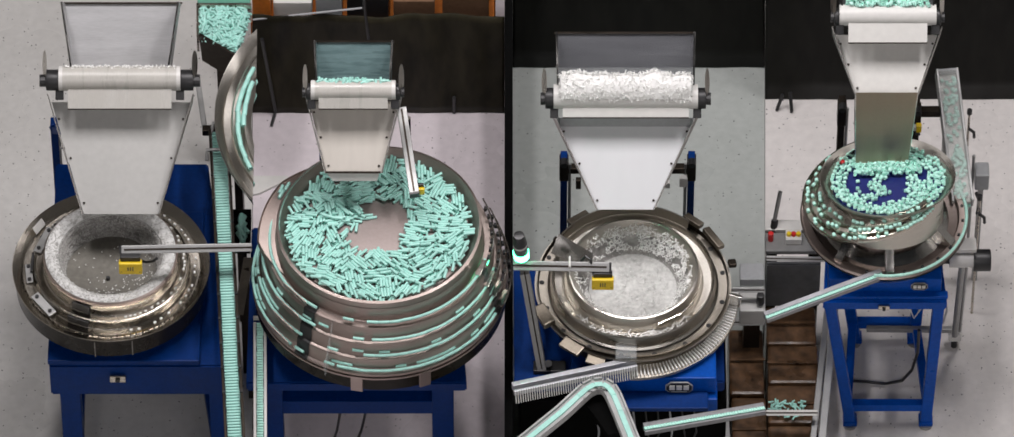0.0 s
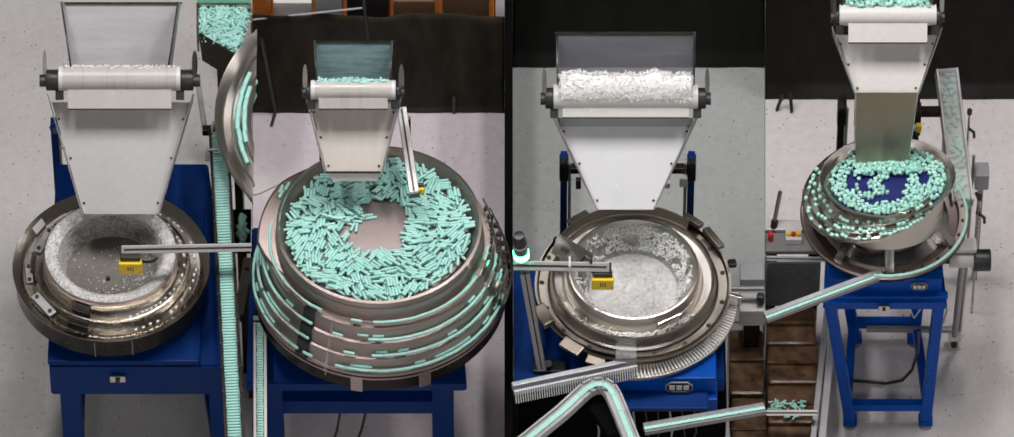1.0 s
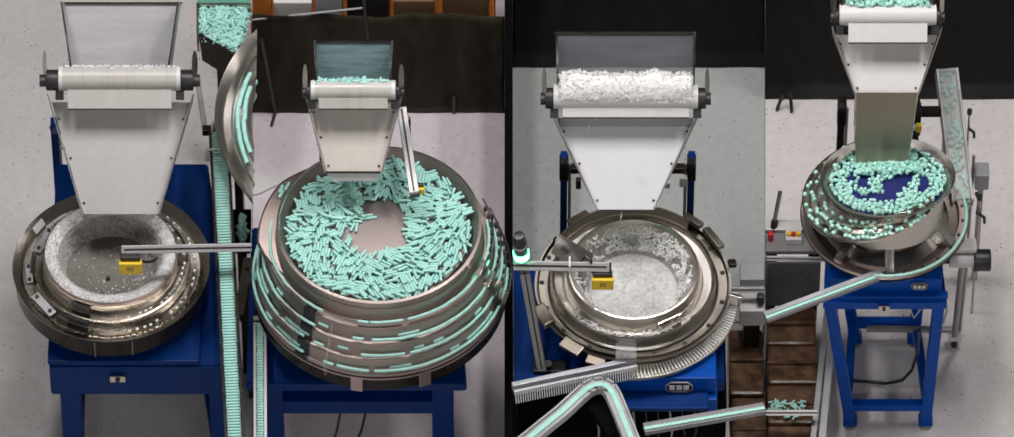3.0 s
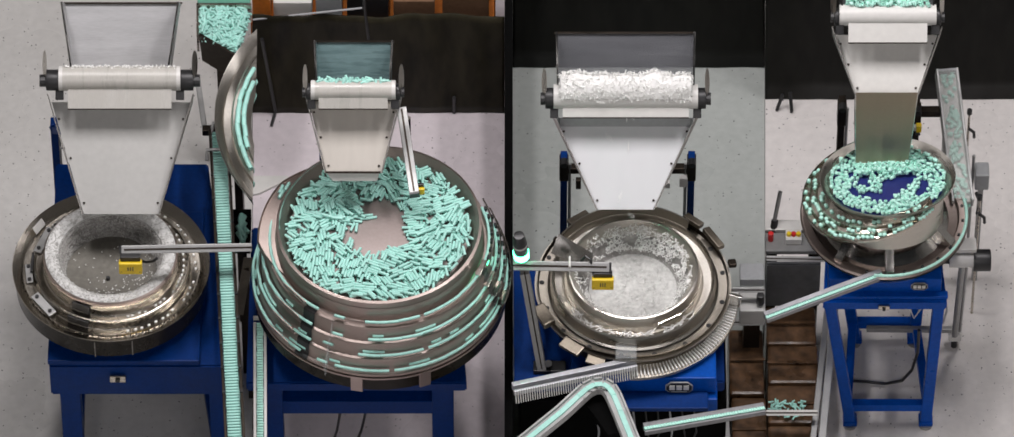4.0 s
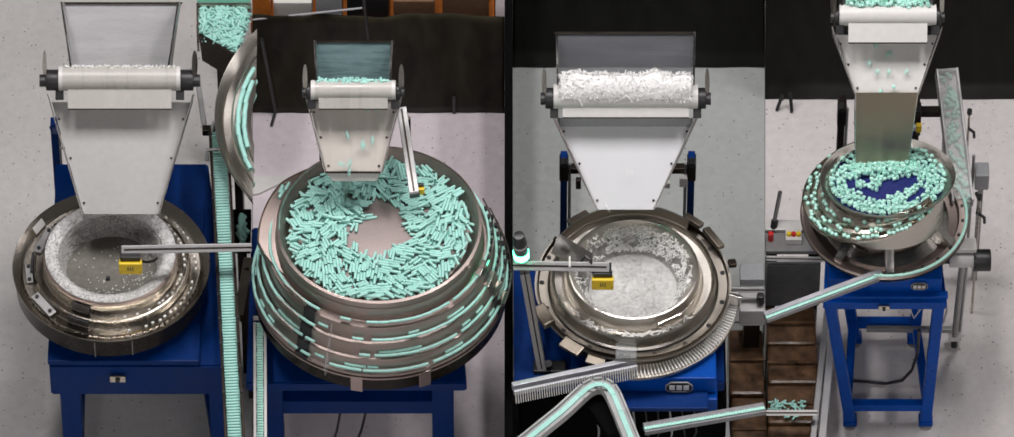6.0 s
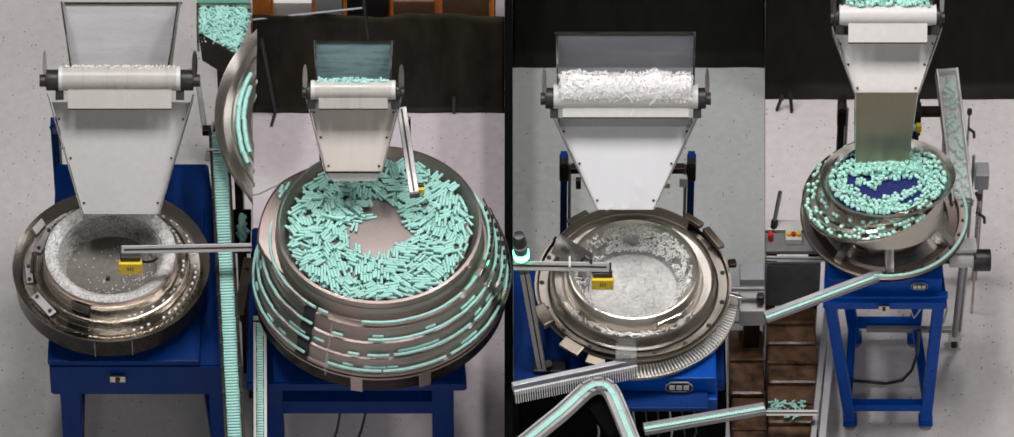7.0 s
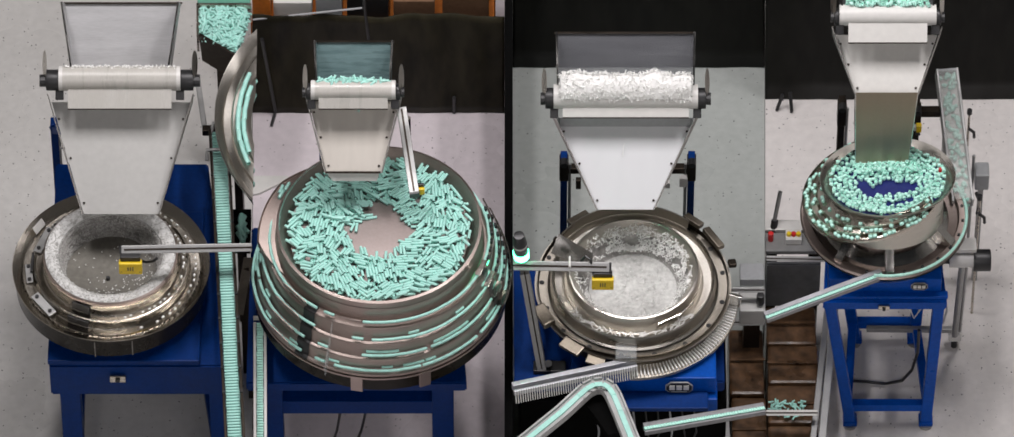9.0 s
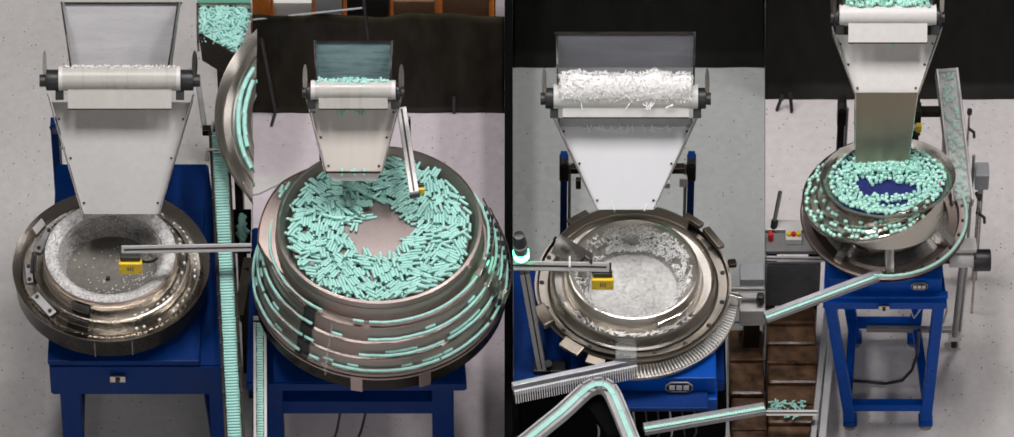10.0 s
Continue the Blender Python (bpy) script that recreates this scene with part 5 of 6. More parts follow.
part("bend_bracket", plate([(0.2787, -1.582, 0.84), (0.3404, -1.534, 0.84), (0.3826, -1.582, 0.84), (0.4096, -1.72, 0.84), (0.3672, -1.733, 0.84), (0.3161, -1.636, 0.84)], 0.03, (0, 0, -1)), RUBBER, cv, "black plastic bend bracket")
part("stand", boxes((Vector((0.3632, -1.286, 0.4)), (0.03, 0.03, 0.80))), STEEL_DARK, cv)


def name_plate(x, y, z, w, h, host, label, front=-0.004):
    t = thing("name_plate", pose(x, y, z), label, "plate", "maker's plates")
    c = h * 0.3
    part("plate_rim", plate([(sx * (w / 2 - dx), front, sz * (h / 2 - dz)) for sx, sz, dx, dz in ((-1, -1, 0, c), (-1, -1, c, 0), (1, -1, c, 0), (1, -1, 0, c), (1, 1, 0, c), (1, 1, c, 0), (-1, 1, c, 0), (-1, 1, 0, c))], 0.004, (0, -1, 0)), GREY, t, "pale rim")
    part("plate_back", plate([(sx * (w * 0.47 - dx), front - 0.004, sz * (h * 0.45 - dz)) for sx, sz, dx, dz in ((-1, -1, 0, c), (-1, -1, c, 0), (1, -1, c, 0), (1, -1, 0, c), (1, 1, 0, c), (1, 1, c, 0), (-1, 1, c, 0), (-1, 1, 0, c))], 0.002, (0, -1, 0)), BLACK, t)
    for k, (dx, ww) in enumerate(((-0.26, 0.2), (0.0, 0.2), (0.26, 0.2))):
        part("letter_block", boxes(((dx * w, front - 0.007, h * 0.08), (ww * w, 0.003, h * 0.40)), ((dx * w, front - 0.008, h * 0.10), (ww * w * 0.35, 0.003, h * 0.30))), PLATE, t)
    part("rule", boxes(((0, front - 0.007, -h * 0.28), (w * 0.6, 0.003, h * 0.07))), GREY, t)
    return t


# base front under the comb feeder carries the plate
FB = (0.513, -1.377, 0.8)
fb = thing("feeder_base", pose(0, 0, 0), "blue steel base box in front of the comb feeder", "base box")
fx0, fx1 = (0.3341, -1.483, 0.8)[0], (0.7677, -1.483, 0.8)[0]
fy = (0.5117, -1.459, 0.83)[1]
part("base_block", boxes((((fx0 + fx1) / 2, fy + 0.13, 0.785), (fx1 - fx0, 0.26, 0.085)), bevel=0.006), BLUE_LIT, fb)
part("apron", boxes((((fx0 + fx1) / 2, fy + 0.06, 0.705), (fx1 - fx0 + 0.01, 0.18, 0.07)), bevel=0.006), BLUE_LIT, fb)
# Legs drawn black: the dark below the base is put into their colour.
for sx in (fx0 + 0.03, fx1 - 0.03):
    part("leg", boxes(((sx, fy + 0.10, 0.335), (0.05, 0.06, 0.67)), bevel=0.003), BLACK, fb)
part("ledge", boxes((((fx0 + fx1) / 2 - 0.01, fy - 0.045, 0.748), (fx1 - fx0 - 0.04, 0.08, 0.02)), bevel=0.004), BLUE, fb)
# Added black box takes the place of the shade under the table.
uc = thing("under_table_shade", pose(0.43, fy + 0.26, 0), "black box standing for the shade below the blue table, with cables", "cabinet")
part("cabinet_body", boxes(((0, 0, 0.33), (0.76, 0.44, 0.62)), bevel=0.004), RUBBER, uc)
for k in range(9):
    x = -0.1 + k * 0.045
    part("cable", tube(bmesh.new(), [(x, -0.23, 0.6), (x + 0.01, -0.25, 0.5), (x + 0.03 * math.sin(k * 2.1), -0.24, 0.35), (x, -0.24, 0.12)], 0.004), GREY if k % 3 == 0 else BLACK, uc)
name_plate((0.6311, -1.439, 0.79)[0], fy - 0.002, 0.784, 0.10, 0.062, None, "black maker's plate with white blocks")
ll = thing("table_latch", pose((0.4657, -1.479, 0.7)[0], fy - 0.033, 0.705), "small steel latch on the blue table's front edge", "latch")
part("latch_plate", boxes(((0, -0.006, 0), (0.055, 0.012, 0.030)), bevel=0.003), STEEL, ll)
part("latch_bolt", cyl(bmesh.new(), (0, -0.010, 0), (0, -0.02, 0), 0.008, seg=10), BLACK, ll)


def hopper_post(x, ztop, y, foot, label, material=BLUE):
    t = thing("hopper_post", pose(x, y, 0), label, "post", "hopper posts")
    part("column", boxes(((0, 0, ztop / 2), (0.026, 0.04, ztop)), bevel=0.003), material, t)
    part("slider", boxes(((0, -0.012, ztop - 0.06), (0.034, 0.046, 0.11)), bevel=0.004), STEEL_DARK, t)
    part("slider_knob", cyl(bmesh.new(), (0, -0.03, ztop + 0.005), (0, -0.06, ztop + 0.005), 0.014, seg=12), BLACK, t)
    part("guide_rod", cyl(bmesh.new(), (foot, -0.01, ztop * 0.3), (foot, -0.01, ztop - 0.04), 0.006, seg=8), ALU, t)
    return t


y3 = -0.35
for x, foot in (((0.2144, -0.35, 0.7108)[0], 0.022), ((0.6942, -0.35, 0.7108)[0], -0.022)):
    hopper_post(x, 0.79, y3, foot, "dark blue post with black slider carrying the wide hopper")
q3 = thing("hopper_beam", pose(0.46, y3, 0.80), "dark beam joining the hopper to its posts", "beam")
part("beam_bar", boxes(((0, 0.0, -0.09), (0.46, 0.03, 0.03)), bevel=0.003), STEEL_DARK, q3)
part("strut", beam(bmesh.new(), (0, 0, -0.09), (0, -0.26, 0.34), 0.05, 0.03), STEEL_DARK, q3)
for x, z, size, mt in (((0.5946, -0.35, 0.537)[0], 0.655, (0.04, 0.02, 0.03), PLATE), ((0.665, -0.35, 0.5674)[0], 0.672, (0.03, 0.02, 0.05), PLATE), ((0.2691, -0.35, 0.5408)[0], 0.66, (0.02, 0.02, 0.05), STEEL_DARK)):
    bm = bmesh.new()
    box(bm, (x, y3 - 0.03, z), size, None, 0.003)
    tagged(part("junction_box", bm, mt), "small junction box on the hopper beam", "box", "junction boxes")


# ---- wrapped goods and frames between the last two bays ----
def wrapped_stack(x0, x1, yb, yf, h, label, rows=5):
    t = thing("wrapped_stack", pose((x0 + x1) / 2, (yb + yf) / 2, 0), label, "pallet load", "wrapped pallet loads")
    rr = random.Random(int(x0 * 100))
    n = rows
    for i in range(n):
        y = (yb - yf) * ((i + 0.5) / n - 0.5)
        d = abs(yb - yf) / n * 0.94
        bm = bmesh.new()
        box(bm, (rr.uniform(-0.006, 0.006), y, h / 2 + rr.uniform(-0.008, 0.008)), (x1 - x0, d, h), None, 0.012)
        part("carton", bm, FILM, t)
        part("tape", boxes(((0, y, h + 0.012), ((x1 - x0) * 0.98, 0.012, 0.003))), FILM, t)
    return t


wrapped_stack((0.8381, -0.8321, 0.3)[0], (0.9696, -0.8321, 0.3)[0], (0.8926, -0.785, 0.3)[1], (0.8795, -1.452, 0.3)[1], 0.3, "brown cartons under shiny clear wrapping beside the table", 2)
wrapped_stack((0.9757, -0.8321, 0.3)[0], (1.165, -0.8321, 0.3)[0], (1.017, -0.6746, 0.3)[1], (0.9997, -1.452, 0.3)[1], 0.3, "dark brown cartons under shiny clear wrapping", 4)


def profile_bar(name, a, b, w, label, material=ALU):
    t = thing(name, Matrix.Translation(a), label, "frame bar", "aluminium frame bars")
    e = Vector(b) - Vector(a)
    part("bar", beam(bmesh.new(), (0, 0, 0), e, w, w, (0, -0.64, 0.77), 0.002), material, t)
    part("groove", beam(bmesh.new(), Vector((0, -0.64, 0.77)) * (w / 2 + 0.001), e + Vector((0, -0.64, 0.77)) * (w / 2 + 0.001), w * 0.22, 0.002, (0, -0.64, 0.77)), STEEL_DARK, t)
    return t


for a, b, w, mt in (((0.8093, -0.936, 0.42), (0.8144, -1.455, 0.42), 0.02405, ALU), ((0.8311, -0.852, 0.6), (0.9616, -0.852, 0.6), 0.01924, ALU), ((0.795, -0.8854, 0.45), (0.9647, -0.8854, 0.45), 0.02405, ALU),
                    ((0.9627, -1.295, 0.42), (1.154, -1.295, 0.42), 0.02164, PLATE), ((1.237, -0.7409, 0.4), (1.165, -1.439, 0.4), 0.02645, ALU), ((1.206, -0.7553, 0.36), (1.134, -1.407, 0.36), 0.02164, ALU),
                    ((0.9701, -0.7147, 0.62), (1.211, -0.721, 0.62), 0.01924, ALU)):
    profile_bar("frame_bar", a, b, w, "slotted aluminium frame bar of the carton rack", mt)
cb = thing("control_box", pose(*(0.9182, -0.8449, 0.5)), "grey machine housing with dark knob beside the table", "machine housing")
part("housing", boxes(((0, 0, 0), (0.0962, 0.12, 0.08)), bevel=0.006), PLATE_GREY, cb)
part("knob", cyl(bmesh.new(), (0.02886, -0.03, 0.05), (0.02886, -0.03, 0.10), 0.015, seg=16, bevel=0.004), BLACK, cb, "", True)
part("lid", boxes(((0.0, 0.10, 0.06), (0.09139, 0.08, 0.04)), bevel=0.004), GREY, cb)
part("pedestal", boxes(((0, 0, -0.27), (0.06, 0.08, 0.46))), STEEL_DARK, cb)

# control desk of the fourth bay
DX, DY = (0.9695, -0.7642, 0.6)[0], (1.181, -0.6065, 0.6)
dk = thing("control_desk", pose((DX + DY[0]) / 2, DY[1], 0.60), "pale grey control desk with buttons and levers", "desk")
dw = DY[0] - DX
part("desk_top", boxes(((0, -0.02, 0), (dw, 0.09, 0.02)), bevel=0.003), mat("desk_grey", (0.2, 0.2, 0.195), 0.5), dk)
part("desk_front", boxes(((0, -0.10, -0.14), (dw * 0.96, 0.02, 0.24)), bevel=0.003), SMOKED, dk, "dark glossy front panel")
part("desk_back", boxes(((0, 0.06, 0.0), (dw, 0.05, 0.03)), bevel=0.003), PLATE, dk)
part("leg", boxes(((-0.08, 0, -0.31), (0.04, 0.06, 0.58)), ((0.08, 0, -0.31), (0.04, 0.06, 0.58))), STEEL_DARK, dk)
bx = part("button_box", boxes(((0.0, -0.01, 0.025), (0.06, 0.05, 0.03)), bevel=0.003), PLATE, dk)
for k, mt in ((-1, YELLOW), (0, RED), (1, YELLOW)):
    part("push_button", cyl(bmesh.new(), (k * 0.018, -0.012, 0.04), (k * 0.018, -0.012, 0.052), 0.009, seg=12), mt, bx)
es = part("stop_knob", cyl(bmesh.new(), (-dw / 2 + 0.02, -0.01, 0.01), (-dw / 2 + 0.02, -0.01, 0.05), 0.011, seg=14, bevel=0.003), RED, dk, "red stop knob", True)
part("lever", cyl(bmesh.new(), (-dw / 2 + 0.03, 0.05, 0.0), (-dw / 2 + 0.055, 0.10, 0.16), 0.008, seg=10), ALU, dk)
part("lever_grip", cyl(bmesh.new(), (-dw / 2 + 0.03, 0.04, -0.01), (-dw / 2 + 0.037, 0.06, 0.04), 0.013, seg=10), BLACK, dk)
gp = []
for i in range(60):
    gp.append(pose(rnd.uniform(-0.062, 0.066), rnd.uniform(-0.035, 0.035), rnd.uniform(-0.01, 0.008), 0, rnd.uniform(-15, 15), rnd.uniform(0, 180)))
gh = joined("capsule_tray", capsule_mesh("tray_capsule", 0.022, 0.0034, MINT, 8), gp, MINT)
tagged(gh, "loose mint capsules lying on the wrapped cartons", "capsules")
gh.matrix_basis = pose(*(1.043, -1.209, 0.335))

# ---- fourth bay: caps, elevator belt, motor, base ----
bz4 = thing("drive_base", pose((1.399, -0.7895, 0.98)[0], (1.399, -0.7895, 0.98)[1], 0.76), "blue drive base under the small feeder", "drive unit", "drive units")
part("motor_housing", cyl(bmesh.new(), (0, 0, 0.08), (0, 0, 0.115), 0.16, seg=32), BLACK, bz4)
b4y = (1.397, -1.005, 0.85)[1]
yo = (1.399, -0.7895, 0.98)[1]
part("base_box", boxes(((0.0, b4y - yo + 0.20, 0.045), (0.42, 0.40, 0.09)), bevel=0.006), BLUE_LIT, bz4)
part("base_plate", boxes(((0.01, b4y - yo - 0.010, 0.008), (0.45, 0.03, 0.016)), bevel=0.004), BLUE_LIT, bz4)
name_plate((1.526, -1.031, 0.825)[0], b4y - 0.001, 0.815, 0.062, 0.040, None, "small black maker's plate with white blocks")
l4 = thing("table_latch", pose((1.397, -1.068, 0.78)[0], P4f[1] - 0.003, 0.738), "small steel latch on the stand's front edge", "latch")
part("latch_plate", boxes(((0, -0.006, 0), (0.042, 0.012, 0.022)), bevel=0.003), STEEL, l4)
part("latch_bolt", cyl(bmesh.new(), (0, -0.010, 0), (0, -0.02, 0), 0.006, seg=10), BLACK, l4)
M4 = Matrix.Translation((1.399, -0.7895, 0.98)) @ Matrix.Scale(0.972, 4)
for a in (272, 329, 232):
    o = part("support_rib", plate([(0.205, -0.016, 0.075), (0.215, -0.016, -0.03), (0.300, -0.016, -0.012), (0.298, -0.016, 0.0)], 0.032, (0, 1, 0)), STEEL_BRIGHT, B4, "bright steel rib")
    o.matrix_basis = Matrix.Rotation(radians(a), 4, "Z")
for a in range(255, 400, 14):
    ring_fit(B4, "ring_bolt", 0.298, a, -0.008, (0.010, 0.010, 0.008), BLACK)
for a in np.arange(262, 412, 2.5):
    piece("cap", SMALLCAP, Matrix.Rotation(radians(float(a)), 4, "Z") @ pose(0.312, 0, -0.006, 0, 0, 90), B4)
# caps in the pan
cap_rings = []
P4 = M4 @ E4
for k, (r0, r1, n, rate) in enumerate(((0.186, 0.217, 300, -13.0), (0.162, 0.186, 260, -12.5), (0.118, 0.162, 260, -11.0), (0.03, 0.118, 230, -9.0))):
    ring = thing("cap_bed", P4.copy(), "ring of pale mint caps circling on the navy lining", "caps", "cap beds")
    for (x, y, a) in packed(r0, r1, n, 0.0145, 0.0140, prng, 60, 9.0, 90):
        r = math.hypot(x, y)
        if k == 2 and noise.noise(Vector((x * 9, y * 9, 5))) < -0.10:
            continue
        if k == 3 and noise.noise(Vector((x * 14, y * 14, 9))) < 0.0:
            continue
        zz = 0.002 + max(0, r - 0.18) * 0.4
        piece("cap", CAP, pose(x, y, zz + (prng.uniform(0, 0.016) if k < 2 else 0), prng.choice((0, 0, 70)), prng.choice((0, 0, 90)), a), ring)
    cap_rings.append((ring, rate))
red_plug = piece("red_plug", capsule_mesh("red_plug", 0.016, 0.0065, RED), Matrix())
tagged(red_plug, "single red plug circling among the mint caps", "plug")
heap = thing("cap_heap", P4.copy(), "heap of pale mint caps below the drop chute", "caps", "cap beds")
for i in range(240):
    x, y = prng.uniform(-0.125, 0.125), prng.uniform(0.05, 0.15)
    piece("cap", CAP, pose(x, y, 0.008 + prng.uniform(0, 0.02), prng.uniform(0, 90), prng.uniform(0, 90), prng.uniform(0, 180)), heap)
# caps on the tracks
T4M = M4
cap_runners = []
for k, (r, z) in enumerate(((0.246, 0.034), (0.275, 0.014), (0.301, -0.004))):
    u = 106.0
    while u < 440:
        u += math.degrees(0.0185 / r) * (1.0 if prng.random() < (0.25, 0.62, 0.62)[k] else prng.uniform(1.3, 3.6))
        o = piece("mint_plug", CAP, Matrix())
        tagged(o, "pale mint plug travelling on a spiral steel track", "plug", "plugs on the tracks")
        cap_runners.append((o, r + prng.uniform(-0.008, 0.007), z, u))

# elevator belt
EA, EB = Vector((1.69, -0.7172, 0.95)), Vector((1.644, -0.2175, 1.1))
ex = (EB - EA).normalized()
ey = Vector((0, 0, 1)).cross(ex).normalized()
EM = Matrix.Translation(EA) @ Matrix((ex, ey, ex.cross(ey))).transposed().to_4x4()
EL = (EB - EA).length
ev = thing("elevator_belt", EM, "inclined white elevator belt with aluminium sides carrying mint caps", "conveyor")
part("belt_bed", boxes(((EL / 2, 0, -0.012), (EL, 0.06734, 0.02)), bevel=0.003), PLATE, ev, "pale belt")
for s in (-1, 1):
    part("side_rail", boxes(((EL / 2, s * 0.03728, 0.005), (EL + 0.02, 0.00962, 0.06)), bevel=0.003), ALU, ev)
part("cover", boxes(((EL / 2, 0, 0.032), (EL, 0.06494, 0.003))), HAZE, ev, "hazy clear cover")
part("head_cover", boxes(((EL + 0.004, 0, 0.0), (0.01, 0.07215, 0.06))), GREY, ev)
part("leg", beam(bmesh.new(), (EL * 0.8, 0, -0.02), EM.inverted() @ Vector((EM @ Vector((EL * 0.8, 0, -0.02))).to_tuple()[:2] + (0.0,)), 0.03, 0.03, (0, 1, 0)), ALU, ev)
belt_caps = []
for i in range(200):
    o = piece("mint_plug", CAP, Matrix())
    tagged(o, "pale mint plug riding up the elevator belt", "plug", "plugs on the belt")
    belt_caps.append((o, prng.uniform(-0.40, EL - 0.02), prng.uniform(-0.02645, 0.02645), prng.uniform(0, 180)))

mo = thing("belt_motor", pose(*(1.72, -0.7905, 0.7)), "black belt motor with pale roller at the elevator's foot", "motor")
part("roller", cyl(bmesh.new(), (-0.07, 0, 0), (0.02, 0, 0), 0.028, seg=24), BELT, mo, "", True)
part("motor_body", cyl(bmesh.new(), (0.02, 0, 0), (0.085, 0, 0), 0.042, seg=24, bevel=0.006), BLACK, mo, "", True)
part("axle", cyl(bmesh.new(), (-0.12, 0, 0.0), (-0.07, 0, 0), 0.014, seg=12), BLACK, mo)
part("cross_plate", boxes(((-0.02, 0.03, 0.05), (0.10, 0.06, 0.02)), bevel=0.003), PLATE, mo)
part("strut", tube(bmesh.new(), [(-0.02, 0, 0), Vector((1.7, -0.6794, 0.12)) - Vector((1.72, -0.7905, 0.7))], 0.012), ALU, mo)
part("strut", tube(bmesh.new(), [(0.0, 0.02, 0), Vector((1.72, -0.6604, 0.12)) - Vector((1.72, -0.7905, 0.7))], 0.006), ALU, mo)
part("cross_tube", beam(bmesh.new(), Vector((1.366, -0.648, 0.12)) - Vector((1.72, -0.7905, 0.7)), Vector((1.69, -0.652, 0.12)) - Vector((1.72, -0.7905, 0.7)), 0.020, 0.020, (0, 0, 1), 0.003), ALU, mo)
ft = Vector((1.704, -0.6351, 0.05)) - Vector((1.72, -0.7905, 0.7))
part("foot_bracket", boxes((ft + Vector((0, 0, 0.03)), (0.05, 0.05, 0.05)), bevel=0.006), PLATE, mo)
part("caster", cyl(bmesh.new(), ft + Vector((0.0, 0, -0.05)), ft + Vector((0.0, 0, 0.0)), 0.012, seg=10), BLACK, mo)
gb = thing("grey_box", pose(*(1.794, -0.3113, 0.62)), "light grey electrical box with black lever on a stand", "electrical box")
part("box_body", boxes(((0, 0, 0), (0.05291, 0.07, 0.085)), bevel=0.006), GREY, gb)
part("lever", tube(bmesh.new(), [(-0.02, -0.04, -0.05), (-0.005, -0.05, -0.09), (-0.012, -0.05, -0.16)], 0.007), BLACK, gb)
part("rod", cyl(bmesh.new(), (-0.035, 0.0, 0.12), (-0.035, 0.0, -0.60), 0.006, seg=8), ALU, gb)
part("stem", boxes(((0, 0.01, -0.33), (0.02, 0.02, 0.58))), ALU, gb)
for place in ((1.741, -0.2018, 0.8), (1.778, -0.471, 0.62)):
    k = thing("clamp_lever", pose(*place), "black clamping lever on a thin rod", "lever", "clamp levers")
    part("rod", cyl(bmesh.new(), (0, 0, -place[2]), (0, 0, 0.06), 0.005, seg=8), STEEL, k)
    part("handle", tube(bmesh.new(), [(0, -0.01, -0.02), (0.02, -0.02, -0.03), (0.022, -0.02, -0.06)], 0.006), BLACK, k)
    part("cap_nut", cyl(bmesh.new(), (0, 0, 0.055), (0, 0, 0.075), 0.010, seg=10), BLACK, k)
for x, zt, foot in (((1.249, -0.36, 1.095)[0], 1.12, 0.02), ((1.528, -0.36, 1.095)[0], 1.10, -0.025)):
    hopper_post(x, zt, -0.36, foot, "grey steel post carrying the hopper", STEEL_DARK)
q4 = thing("hopper_beam", pose(1.47, -0.36, 1.05), "dark beam joining the hopper to its posts", "beam")
part("beam_bar", boxes(((0, 0, 0), (0.30, 0.03, 0.03))), STEEL_DARK, q4)
part("strut", beam(bmesh.new(), (0, 0, 0), (0, -0.12, 0.42), 0.05, 0.03), STEEL_DARK, q4)
ys = thing("photo_sensor", pose(*(1.528, -0.5165, 1.14)), "small yellow photo sensor beside the drop chute", "sensor")
part("sensor_body", boxes(((0, 0, 0), (0.020, 0.02, 0.036)), bevel=0.003), YELLOW, ys)
part("sensor_clip", boxes(((-0.014, 0.0, 0.0), (0.01, 0.016, 0.02))), PLATE, ys)
part("sensor_lead", tube(bmesh.new(), [(0, 0, -0.018), (0.004, 0, -0.04), (-0.006, 0.02, -0.06), (-0.004, 0.06, -0.09)], 0.004), BLACK, ys)
cbm = bmesh.new()
tube(cbm, [(1.286, -0.8276, 0.03), (1.365, -0.8258, 0.02), (1.438, -0.8353, 0.02), (1.499, -0.8276, 0.03), (1.533, -0.8336, 0.1), (1.548, -0.87, 0.25), (1.543, -0.923, 0.45)], 0.006)
tagged(part("power_cable", cbm, BLACK), "black power cable looping under the stand", "cable")
cbm = bmesh.new()
tube(cbm, [(1.6, -0.9195, 0.75), (1.638, -0.8582, 0.6), (1.647, -0.87, 0.5), (1.633, -0.8917, 0.45), (1.611, -0.9263, 0.5)], 0.004)
tagged(part("signal_cable", cbm, GREY), "thin grey cable hanging beside the stand", "cable")
for k, (dx, low, mt) in enumerate(((0.0, 0.42, PLATE), (0.018, 0.46, GREY), (-0.02, 0.50, PLATE))):
    cbm = tube(bmesh.new(), [(1.495 + dx, -0.86, 0.705), (1.505 + dx, -0.85, low + 0.08), (1.528 + dx, -0.842, low), (1.552 + dx, -0.85, low + 0.07), (1.562 + dx, -0.86, 0.705)], 0.0035)
    tagged(part("signal_cable", cbm, mt), "thin pale cable looping below the stand's top", "cable", "hanging cables")
